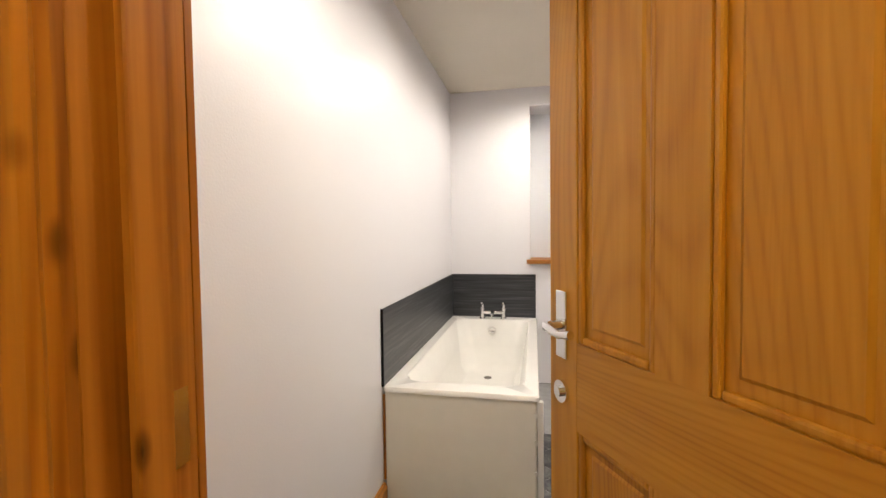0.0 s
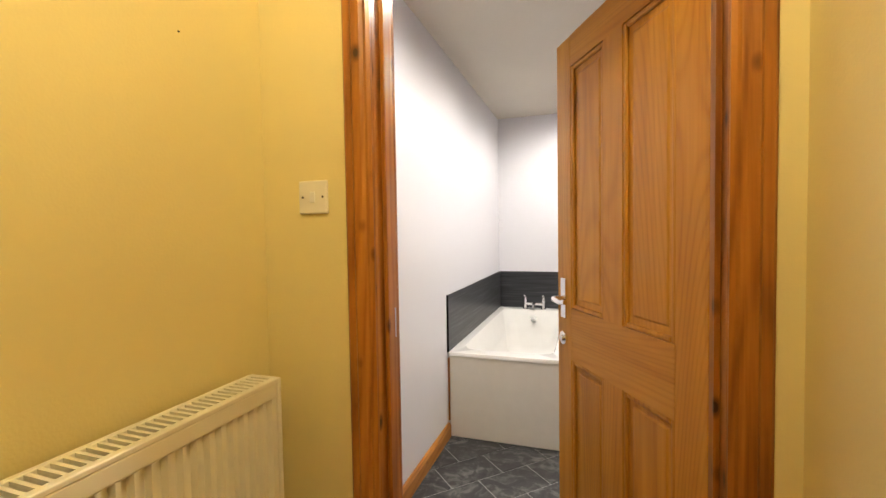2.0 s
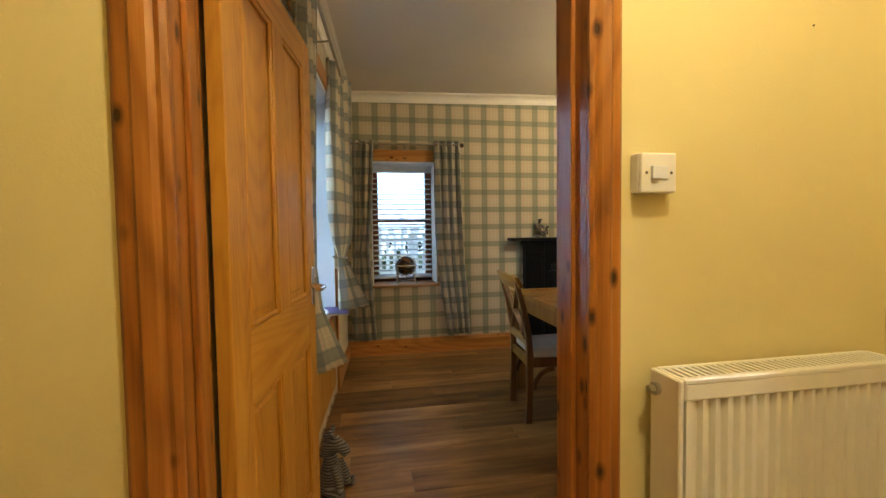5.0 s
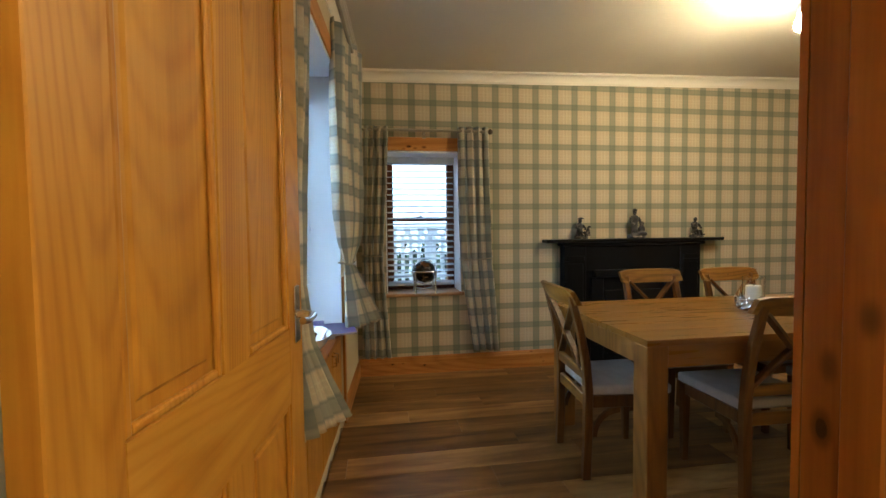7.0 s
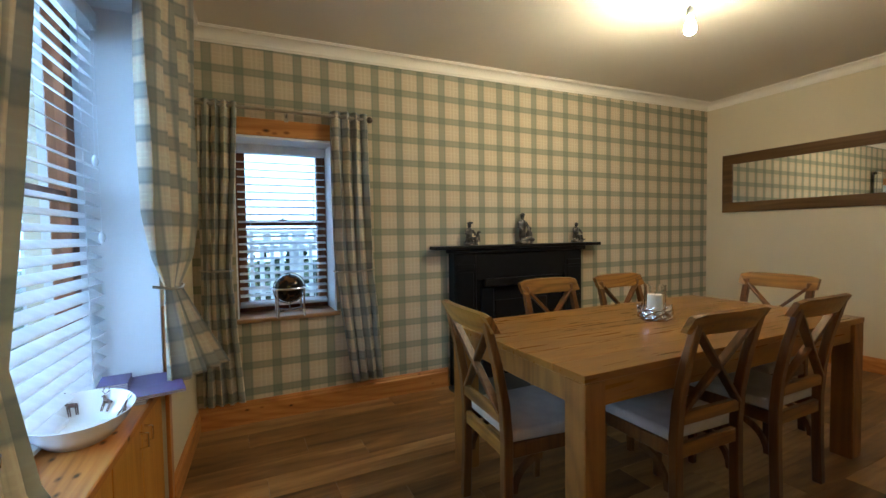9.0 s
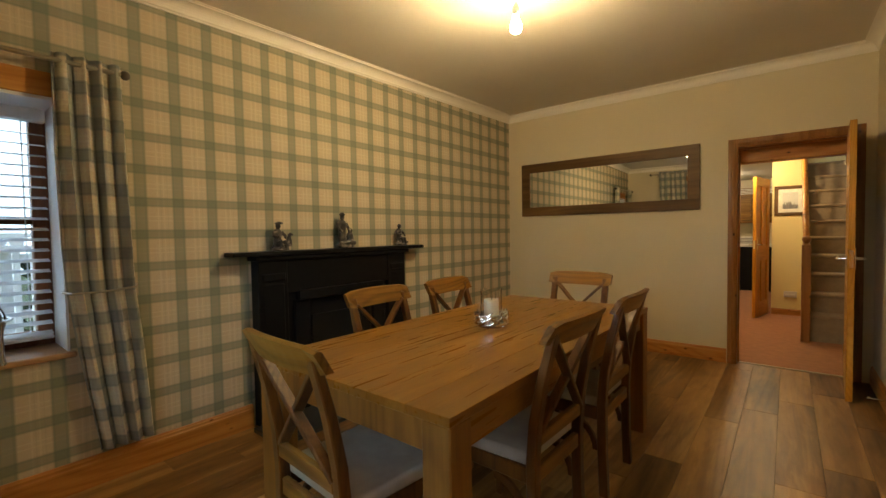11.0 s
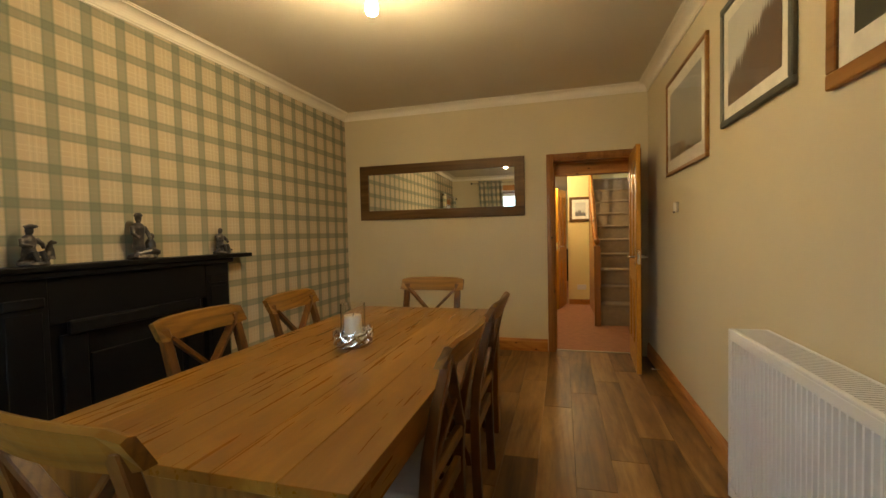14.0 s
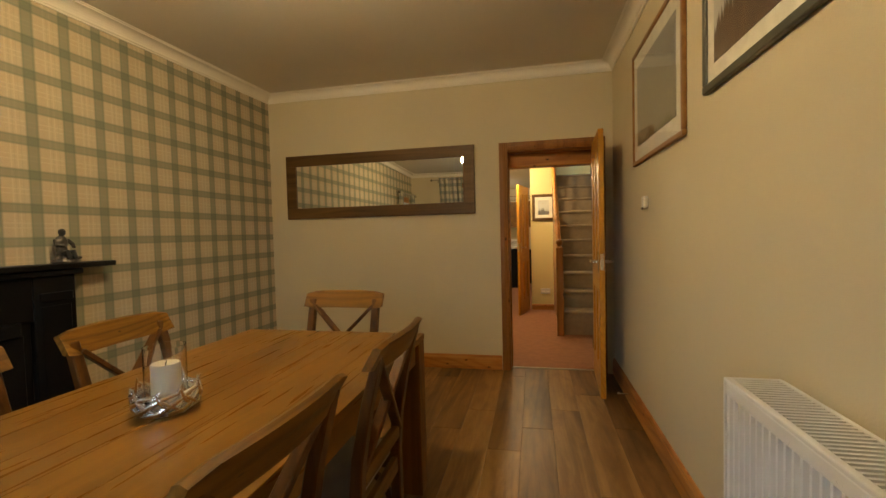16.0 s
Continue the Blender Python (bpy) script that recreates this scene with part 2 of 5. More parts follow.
M["door_rail"] = timber("honey_pine_rail", (0.38, 0.15, 0.014), (0.51, 0.232, 0.024), (0.60, 0.30, 0.040), 0.42, "x", 1.3, 0.0, 0.1, rings=0.13, soft=0.05, ring_count=420.0)
M["table"] = timber("oiled_table_wood", (0.120, 0.045, 0.006), (0.215, 0.092, 0.011), (0.37, 0.175, 0.023), 0.30, "y", 0.45, 0.0, 0.05, stripe=0.12, rings=0.02, soft=0.08, ring_count=50.0, vary=0.14, blotch=0.55, length=1.0, calm=0.28)
M["table_leg"] = timber("oiled_table_leg_wood", (0.11, 0.043, 0.008), (0.21, 0.090, 0.016), (0.30, 0.14, 0.028), 0.45, "z", 0.7, 0.3, rings=0.12, soft=0.06)
# same wood twice: legs coloured darker as shaded, rails lighter as lit by the bulb
M["chair"] = timber("shade_toned_chair_wood", (0.050, 0.018, 0.0035), (0.098, 0.037, 0.007), (0.15, 0.063, 0.013), 0.38, "z", 0.9, 0.0, 0.06, rings=0.1)
M["chair_rail"] = timber("waxed_chair_rail_wood", (0.075, 0.031, 0.004), (0.165, 0.073, 0.009), (0.26, 0.125, 0.018), 0.42, "x", 0.9, 0.3, 0.06, rings=0.12)
M["seat"] = plain("grey_seat_cloth", (0.37, 0.325, 0.28), 0.9)
M["plank"] = timber("laminate_plank", (0.066, 0.028, 0.006), (0.215, 0.106, 0.030), (0.44, 0.25, 0.083), 0.42, "y", 0.6, 0.0, stripe=0.3, rings=0.06, soft=0.07, ring_count=80.0, gloss=0.30, vary=0.26, blotch=0.40, length=0.8, calm=0.8)
M["mirror_wood"] = timber("brown_mirror_frame_wood", (0.045, 0.021, 0.006), (0.095, 0.048, 0.013), (0.145, 0.078, 0.024), 0.5, "x", 1.0, 0.0)
M["sill_wood"] = timber("worn_brown_sill_wood", (0.20, 0.10, 0.045), (0.32, 0.175, 0.08), (0.42, 0.25, 0.125), 0.45, "y", 0.8)
M["dark_window"] = timber("stained_window_wood", (0.09, 0.03, 0.012), (0.17, 0.06, 0.024), (0.25, 0.10, 0.04), 0.4, "z", 1.0, 0.0)
M["black"] = plain("black_painted_iron", (0.006, 0.006, 0.007), 0.42, Specular_IOR_Level=0.12)
M["black_slate"] = plain("black_slate", (0.02, 0.021, 0.023), 0.45)
M["chrome"] = Mat("polished_chrome", (0.82, 0.82, 0.82), 0.12, 1.0).m
M["silver"] = Mat("polished_silver_metal", (0.75, 0.76, 0.8), 0.18, 1.0).m
M["steel_dark"] = plain("dark_bronze_metal", (0.11, 0.09, 0.07), 0.4, 0.8)
M["brass"] = plain("aged_nickel", (0.42, 0.38, 0.30), 0.3, 0.9)
M["bath"] = plain("white_acrylic", (0.86, 0.85, 0.82), 0.13, var=0.015)
M["panel"] = plain("white_bath_panel", (0.74, 0.71, 0.65), 0.4, var=0.02)
M["mirror"] = Mat("mirror_glass", (0.86, 0.88, 0.87), 0.01, 1.0).m
M["slat"] = plain("white_blind_slat", (0.82, 0.86, 0.92), 0.4)
M["candle"] = Mat("ivory_wax", (0.80, 0.72, 0.55), 0.55).m
M["card_white"] = plain("cream_mount_board", (0.74, 0.70, 0.60), 0.7)
M["carpet_red"] = plain("rust_carpet", (0.30, 0.135, 0.07), 0.95)
M["carpet_grey"] = plain("beige_stair_carpet", (0.27, 0.20, 0.13), 0.95)
M["porcelain"] = plain("white_glazed_bowl", (0.82, 0.83, 0.84), 0.15, var=0.015)
M["stag"] = plain("brown_stag_print", (0.10, 0.055, 0.04), 0.3)
M["purple"] = plain("purple_magazine_cover", (0.10, 0.07, 0.20), 0.35)
M["paper"] = plain("paper_edges", (0.6, 0.58, 0.6), 0.7)
_k = Mat("mottled_painted_resin", (0.05, 0.045, 0.045), 0.4)
_k.set("Base Color", _k.ramp(_k.noise(_k.coords("Object"), 26.0, 2.0), (0.46, (0.016, 0.015, 0.016)), (0.60, (0.055, 0.046, 0.040)), (0.74, (0.26, 0.22, 0.18))))
M["figure"] = _k.m
M["figure_light"] = plain("grey_resin_base", (0.34, 0.32, 0.31), 0.45)
M["grass"] = plain("garden_grass", (0.06, 0.10, 0.035), 0.95)
M["fence_white"] = plain("white_fence_paint", (0.80, 0.82, 0.85), 0.5)
M["hedge"] = plain("dark_hedge_leaf", (0.04, 0.06, 0.03), 0.9)


def glass(name, tint=(1, 1, 1), rough=0.0):
    k = Mat(name, tint, rough)
    k.set("Transmission Weight", 1.0)
    k.set("IOR", 1.45)
    return k.m


M["glass"] = glass("clear_glass")
M["picture_glass"] = glass("anti_glare_picture_glass", rough=0.04)
M["picture_glass"].node_tree.nodes["Principled BSDF"].inputs["IOR"].default_value = 1.16
_k = Mat("glowing_bulb", (1, 0.9, 0.7), 0.3)
_k.set("Emission Color", (1.0, 0.765, 0.40, 1))
_k.set("Emission Strength", 1480.0)
M["bulb"] = _k.m
_k = Mat("glowing_downlight", (1, 0.95, 0.85), 0.3)
_k.set("Emission Color", (1.0, 0.9, 0.75, 1))
_k.set("Emission Strength", 8.0)
M["downlight"] = _k.m


def slate_tile():
    k = Mat("dark_slate_vinyl", (0.08, 0.085, 0.095), 0.42)
    v = k.shifted(k.place(), k.rand())
    a = k.noise(v, 9.0, 7.0, 0.72, 1.2)
    k.set("Base Color", k.ramp(a, (0.34, (0.014, 0.015, 0.018)), (0.5, (0.042, 0.043, 0.047)), (0.66, (0.19, 0.187, 0.183))))
    k.set("Roughness", k.math("ADD", k.math("MULTIPLY", a, 0.3), 0.28))
    k.bump(a, 0.35, 0.004)
    return k.m


def laminate_dark():
    k = Mat("charcoal_grain_laminate", (0.035, 0.037, 0.042), 0.4)
    v = k.place()
    a = k.noise(k.scaled(v, (2.0, 2.0, 70.0)), 1.0, 4.0, 0.6, 0.4)
    k.set("Base Color", k.ramp(a, (0.32, (0.012, 0.013, 0.015)), (0.55, (0.035, 0.037, 0.042)), (0.72, (0.085, 0.088, 0.095))))
    k.bump(a, 0.3, 0.002)
    return k.m


M["slate"] = slate_tile()
M["splash"] = laminate_dark()
M["grout"] = plain("grey_grout", (0.38, 0.38, 0.38), 0.8)
M["subfloor"] = plain("dark_board_joint", (0.04, 0.025, 0.014), 0.8)


def seascape(name, sky, land, dark, at, seed, slope=0.0, spikes=0.1, far=None):
    """A painted print: pale sky over rough land, its edge rising along x, with pointed tree tops where wanted."""
    k = Mat(name, sky, 0.35)
    v = k.coords("Object")
    sep = k.t.nodes.new("ShaderNodeSeparateXYZ")
    k.t.links.new(v, sep.inputs[0])
    x, z = sep.outputs[0], sep.outputs[2]
    rough = k.math("SUBTRACT", k.noise(k.scaled(v, (7, 7, 0.5)), 1.0 + seed, 4.0, 0.6), 0.5)
    tips = k.math("PINGPONG", k.math("ADD", x, k.math("MULTIPLY", rough, 0.06)), 0.011)
    tall = k.noise(k.scaled(v, (28, 28, 0.1)), 1.0 + seed, 1.0)
    h = k.math("ADD", k.math("MULTIPLY_ADD", x, slope, z), k.math("MULTIPLY", rough, 0.22))
    h = k.math("ADD", h, k.math("MULTIPLY", k.math("MULTIPLY", tips, tall), spikes * 60.0))
    land_mask = k.math("SUBTRACT", 1.0, k.step(h, at - 0.012, at + 0.012))
    tex = k.noise(k.scaled(v, (26, 26, 7)), 1.5, 5.0, 0.7)
    top = k.step(k.math("SUBTRACT", z, k.math("MULTIPLY_ADD", x, -slope, at - 0.16)), 0.0, 0.08)
    c = k.mix(k.step(tex, 0.35, 0.65), land, dark)
    c = k.mix(k.math("MULTIPLY", top, 0.6), c, dark)
    s = k.mix(k.step(k.math("ADD", z, k.math("MULTIPLY", k.noise(v, 3.0 + seed, 3.0), 0.5)), 0.0, 0.5), sky, far or tuple(c2 * 0.75 for c2 in sky))
    k.set("Base Color", k.mix(land_mask, s, c))
    return k.m


M["print_a"] = seascape("misty_hill_print", (0.20, 0.175, 0.12), (0.13, 0.095, 0.035), (0.085, 0.075, 0.035), -0.20, 0.0, 0.0, 0.05, (0.23, 0.235, 0.23))
M["print_b"] = seascape("woodland_print", (0.46, 0.45, 0.40), (0.15, 0.095, 0.06), (0.075, 0.048, 0.036), 0.05, 1.0, 0.45, 0.16, (0.50, 0.49, 0.45))
M["print_c"] = seascape("moorland_print", (0.30, 0.31, 0.28), (0.045, 0.045, 0.02), (0.014, 0.016, 0.010), 0.22, 2.0, 0.2, 0.1)
M["print_d"] = seascape("coast_print", (0.62, 0.62, 0.58), (0.30, 0.24, 0.16), (0.12, 0.12, 0.13), -0.02, 3.0)

# ---- mesh helpers ----


def bx(bm, x0, y0, z0, x1, y1, z1, m=None):
    v = [bm.verts.new((x, y, z)) for z in (z0, z1) for y in (y0, y1) for x in (x0, x1)]
    if m is not None:
        for p in v:
            p.co = m @ p.co
    for a in ((0, 2, 3, 1), (4, 5, 7, 6), (0, 1, 5, 4), (1, 3, 7, 5), (3, 2, 6, 7), (2, 0, 4, 6)):
        bm.faces.new([v[i] for i in a])
    return v


def soften(bm, width=0.003, segments=1):
    bmesh.ops.bevel(bm, geom=list(bm.edges), offset=width, segments=segments, affect="EDGES", profile=0.5, clamp_overlap=True)
    return bm


def box(x0, y0, z0, x1, y1, z1, r=0.0, seg=1):
    bm = bmesh.new()
    bx(bm, x0, y0, z0, x1, y1, z1)
    return soften(bm, r, seg) if r else bm


def ring(centre, side, up, r, n):
    return [Vector(centre) + (side * math.cos(2 * math.pi * i / n) + up * math.sin(2 * math.pi * i / n)) * r for i in range(n)]


def tube(bm, points, radii, n=10, caps=True):
    """A round bar through the points; radii is one number or one a point."""
    pts = [Vector(p) for p in points]
    rs = radii if isinstance(radii, (list, tuple)) else [radii] * len(pts)
    rows, side = [], None
    for i, p in enumerate(pts):
        d = (pts[min(i + 1, len(pts) - 1)] - pts[max(i - 1, 0)]).normalized()
        if side is None:
            side = d.orthogonal().normalized()
        side = (side - d * side.dot(d)).normalized()
        rows.append([bm.verts.new(q) for q in ring(p, side, d.cross(side), rs[i], n)])
    for a, b in zip(rows, rows[1:]):
        for i in range(n):
            bm.faces.new((a[i], a[(i + 1) % n], b[(i + 1) % n], b[i]))
    if caps:
        bm.faces.new(rows[0][::-1])
        bm.faces.new(rows[-1])
    return bm


def lathe(bm, profile, n=24, centre=(0, 0, 0), sx=1.0, sy=1.0):
    c = Vector(centre)
    rows = []
    for r, z in profile:
        rows.append([bm.verts.new(c + Vector((r * sx * math.cos(2 * math.pi * i / n), r * sy * math.sin(2 * math.pi * i / n), z))) for i in range(n)])
    for a, b in zip(rows, rows[1:]):
        for i in range(n):
            bm.faces.new((a[i], a[(i + 1) % n], b[(i + 1) % n], b[i]))
    bm.faces.new(rows[0][::-1])
    bm.faces.new(rows[-1])
    return bm


def prism(bm, outline, lo, hi, axis="x"):
    """A flat outline drawn in the two other axes, extruded along one axis."""
    def at(a, b, c):
        return {"x": (c, a, b), "y": (a, c, b), "z": (a, b, c)}[axis]
    low = [bm.verts.new(at(a, b, lo)) for a, b in outline]
    high = [bm.verts.new(at(a, b, hi)) for a, b in outline]
    n = len(outline)
    for i in range(n):
        bm.faces.new((low[i], low[(i + 1) % n], high[(i + 1) % n], high[i]))
    bm.faces.new(low[::-1])
    bm.faces.new(high)
    bmesh.ops.recalc_face_normals(bm, faces=bm.faces)
    return bm


def part(name, bm, material, parent=None, label="", smooth=False):
    """Links a bmesh as one mesh object under a thing or a part."""
    if smooth:
        for f in bm.faces:
            f.smooth = True
    me = bpy.data.meshes.new(name)
    bm.normal_update()
    bm.to_mesh(me)
    bm.free()
    me.materials.append(material)
    if smooth:
        me.set_sharp_from_angle(angle=radians(40))
    ob = new(name, me)
    if parent is not None:
        ob.parent = parent
    if label:
        ob["label"] = label
    return ob


def thing(name, m, label, category, group=""):
    ob = new(name)
    ob.empty_display_size = 0.1
    ob.matrix_basis = m
    return tagged(ob, label, category, group)


def setting(name, bm, material, label, category="wall", smooth=False):
    return tagged(part(name, bm, material, smooth=smooth), label, category, kind="structure")


def wall_boxes(a0, a1, z0, z1, holes):
    """Rectangles (a0, z0, a1, z1) of a wall that leave the holes (a0, a1, z0, z1) open."""
    out, at = [], a0
    for h0, h1, k0, k1 in sorted(holes):
        if h0 > at:
            out.append((at, z0, h0, z1))
        if k0 > z0:
            out.append((h0, z0, h1, k0))
        if k1 < z1:
            out.append((h0, k1, h1, z1))
        at = h1
    if at < a1:
        out.append((at, z0, a1, z1))
    return out


def wall_y(name, x0, x1, y0, y1, z0, z1, holes, material, label):
    """A wall that runs along y."""
    bm = bmesh.new()
    for a, k, b, l in wall_boxes(y0, y1, z0, z1, holes):
        bx(bm, x0, a, k, x1, b, l)
    return setting(name, bm, material, label)


def wall_x(name, x0, x1, y0, y1, z0, z1, holes, material, label):
    """A wall that runs along x."""
    bm = bmesh.new()
    for a, k, b, l in wall_boxes(x0, x1, z0, z1, holes):
        bx(bm, a, y0, k, b, y1, l)
    return setting(name, bm, material, label)


# ---- plan ----
HW, DW = -0.68, -0.82            # hall face and dining face of the wall between them
HN, BS = 0.24, 0.36              # hall face and bathroom face of the bathroom door wall
PW, MN = -4.08, 3.909            # tartan wall, mirror wall
CEIL, FALL = 2.588, 0.0225       # ceiling height at y = 0, and its rise along y in an old, uneven house
SKEW = math.atan2(-0.19, 3.26)   # the window wall runs slightly out of square
S_O = Vector((PW, -1.251, 0))
S_M = Matrix.Translation(S_O) @ Matrix.Rotation(SKEW, 4, "Z")
D_OPEN = (-1.444, -0.566)         # dining door opening
B_OPEN = (-0.373, 0.438)          # bathroom door opening
L_OPEN = (-1.738, -0.93)        # landing door opening
HEAD = 2.0

# walls of the hall
wall_y("wall_hall_west", (HW + DW) / 2, HW, -3.2, HN, 0, 2.45, [(*D_OPEN, 0, HEAD)], M["hall_paint"], "yellow cream painted hall wall with a radiator")
wall_x("wall_hall_north", HW, 1.4, HN, (HN + BS) / 2, 0, 2.45, [(*B_OPEN, 0, HEAD)], M["hall_paint"], "yellow cream hall wall round the bathroom door")
wall_y("wall_hall_east", 0.535, 0.655, -3.2, HN, 0, 2.45, [], M["hall_paint"], "yellow cream painted hall side wall")
wall_x("wall_hall_south", HW, 0.56, -3.32, -3.2, 0, 2.45, [], M["hall_paint"], "yellow cream painted hall end wall")
setting("ceiling_hall", box(DW, -3.32, 2.45, 1.4, HN, 2.55), M["coving"], "off-white hall ceiling", "ceiling")
setting("floor_hall", box((HW + DW) / 2, -3.3, -0.1, 0.6, BS - 0.06, 0.0), M["carpet_red"], "rust carpet on the hall floor", "floor")

# walls of the bathroom
wall_y("wall_bathroom_west", -0.79, -0.67, BS, 3.62, 0, 2.45, [], M["bath_paint"], "white lilac painted bathroom wall")
wall_x("wall_bathroom_south", -0.67, 1.4, (HN + BS) / 2, BS, 0, 2.45, [(*B_OPEN, 0, HEAD)], M["bath_paint"], "white bathroom wall round the doorway")
wall_y("wall_bathroom_east", 1.28, 1.4, BS, 3.5, 0, 2.45, [], M["bath_paint"], "white lilac painted bathroom side wall")
wall_x("wall_bathroom_north", -0.67, 1.4, 3.5, 3.8, 0, 2.45, [(-0.02, 0.80, 0.99, 2.24)], M["bath_paint"], "white lilac bathroom end wall with a window recess")
setting("ceiling_bathroom", box(-0.79, BS, 2.385, 1.4, 3.8, 2.5), M["ceiling"], "white bathroom ceiling with downlights", "ceiling")
setting("window_backing", box(-0.02, 3.78, 0.99, 0.80, 3.8, 2.24), M["white"], "white closed blind in the bathroom window recess", "window")
setting("window_sill", box(-0.05, 3.44, 0.975, 0.83, 3.79, 1.008, 0.004), M["pine_x"], "pine window sill board in the bathroom", "sill")

# walls of the dining room
wall_y("wall_dining_east", DW, (HW + DW) / 2, -1.6, MN, 0, 2.9, [(*D_OPEN, 0, HEAD)], M["dining_paint"], "cream painted dining wall with framed pictures")
wall_x("wall_dining_north", PW, DW + 0.02, MN, MN + 0.16, 0, 2.9, [(*L_OPEN, 0, 2.005)], M["dining_paint"], "cream painted dining wall with a long mirror")
W_OPEN = (-1.0, -0.35, 0.69, 2.035)
wall_y("wall_dining_west", PW - 0.36, PW, -2.0, MN + 0.16, -0.3, 2.9, [W_OPEN], M["plaid"], "green and beige tartan papered wall")
# the window wall, out of square, built in its own axes
S_OPEN = (0.89, 2.26, 0.0, 2.22)
_bm = bmesh.new()
for _a, _k, _b, _l in wall_boxes(-0.1, 3.325, -0.3, 2.9, [S_OPEN]):
    bx(_bm, _a, -0.46, _k, _b, 0, _l, S_M)
bx(_bm, S_OPEN[0], -0.46, -0.3, S_OPEN[1], -0.27, 0.624, S_M)
setting("wall_dining_south", _bm, M["dining_paint"], "cream painted window wall beside the cupboard recess")
_bm = bmesh.new()
prism(_bm, [(-2.2, CEIL - 2.2 * FALL), (MN + 0.16, CEIL + (MN + 0.16) * FALL), (MN + 0.16, 2.9), (-2.2, 2.9)], PW - 0.36, DW + 0.07, "x")
setting("ceiling_dining", _bm, M["ceiling"], "matt cream dining room ceiling", "ceiling")

# landing and stairs beyond the far door
setting("lintel_landing", box(L_OPEN[0] - 0.05, MN + 0.185, 1.855, L_OPEN[1] + 0.05, MN + 0.30, 2.06, 0.006), M["pine_x"], "pine beam across the landing behind the doorway", "lintel")
wall_y("wall_landing_west", -2.62, -2.5, MN + 0.16, 8.0, 0, 2.6, [], M["hall_paint"], "yellow cream landing side wall")
wall_x("wall_stair_back", -1.19, -0.2, 7.75, 7.87, 0, 4.2, [], M["hall_paint"], "yellow cream wall at the head of the stairs")
wall_x("wall_landing_north", -1.535, -1.192, 7.0, 7.12, 0, 2.6, [], M["hall_paint"], "yellow cream landing end wall with a framed print")
wall_x("wall_landing_back", -2.5, -0.2, 10.4, 10.5, 0, 2.6, [], M["dining_paint"], "cream kitchen wall far behind the landing")
wall_y("wall_landing_east", -0.25, -0.13, MN + 0.16, 10.4, 0, 4.2, [], M["hall_paint"], "yellow cream stair wall")
wall_y("wall_kitchen_west", -3.5, -3.4, 6.6, 10.5, 0, 2.6, [], M["dining_paint"], "cream kitchen side wall")
setting("ceiling_landing", box(-3.5, MN + 0.16, 2.28, -1.19, 10.5, 2.4), M["coving"], "off-white landing ceiling", "ceiling")
setting("ceiling_stairwell", box(-1.19, MN + 0.16, 2.95, -0.13, 10.5, 3.05), M["ceiling"], "cream stairwell ceiling", "ceiling")
setting("floor_landing", box(-3.5, MN + 0.075, -0.1, -0.13, 10.5, 0.002), M["carpet_red"], "rust carpet on the landing floor", "floor")

# ground outside, one sheet
setting("ground", box(-400, -400, -0.5, 400, 400, -0.45), M["grass"], "green lawn round the house", "ground")
wall_y("wall_outer_north", -4.6, -4.5, MN + 0.16, 10.6, -0.3, 2.9, [], M["dining_paint"], "plain closing wall behind the landing")
setting("roof_slab", box(-4.7, -3.5, 2.92, 1.5, MN + 0.16, 3.0), M["ceiling"], "plain slab over the rooms", "roof")


def skirting(name, m, length, h=0.13, t=0.018, mat="pine_x", label="varnished pine skirting board"):
    """A moulded board that runs along local x, its back at y = 0 and its face towards +y."""
    bm = bmesh.new()
    prism(bm, [(0.0, 0), (t, 0), (t, h * 0.80), (t * 0.75, h * 0.85), (t * 0.75, h * 0.92), (t * 0.35, h), (0, h)], 0, length, "x")
    ob = setting(name, bm, M[mat], label, "skirting board")
    ob.matrix_basis = m
    return ob


skirting("baseboard_west", pose(PW, 0.545, 0, rz=-90), 1.79, 0.15, 0.022)
skirting("baseboard_west_far", pose(PW, MN, 0, rz=-90), 1.99, 0.15, 0.022)
skirting("baseboard_north", pose(-1.79, MN, 0, rz=180), 2.27, 0.13)
skirting("baseboard_east", pose(DW, -0.51, 0, rz=90), MN + 0.51, 0.14)
skirting("baseboard_south", S_M @ pose(0.02, 0, 0), 0.82, 0.13)
skirting("baseboard_south_east", S_M @ pose(2.27, 0, 0), 0.97, 0.13)
skirting("baseboard_bathroom", pose(-0.67, 1.79, 0, rz=-90), 1.79 - 0.43, 0.09, 0.018)
skirting("baseboard_hall_west", pose(HW, -0.51, 0, rz=90) @ Matrix.Scale(-1, 4, (0, 1, 0)), 0.74, 0.13)
skirting("baseboard_landing", pose(-1.192, 7.0, 0, rz=180), 0.34, 0.09)


def coving(name, m, length):
    bm = bmesh.new()
    prof = [(0, -0.105), (0.012, -0.105), (0.012, -0.092)]
    for i in range(7):
        a = math.pi / 2 * i / 6
        prof.append((0.018 + 0.062 * (1 - math.cos(a)), -0.088 + 0.07 * math.sin(a)))
    prof += [(0.092, -0.018), (0.092, -0.008), (0.105, -0.008), (0.105, 0), (0, 0)]
    prism(bm, [(a * 0.85, b * 0.76) for a, b in prof], 0, length, "x")
    ob = setting(name, bm, M["coving"], "white moulded plaster coving", "coving")
    ob.matrix_basis = m
    return ob


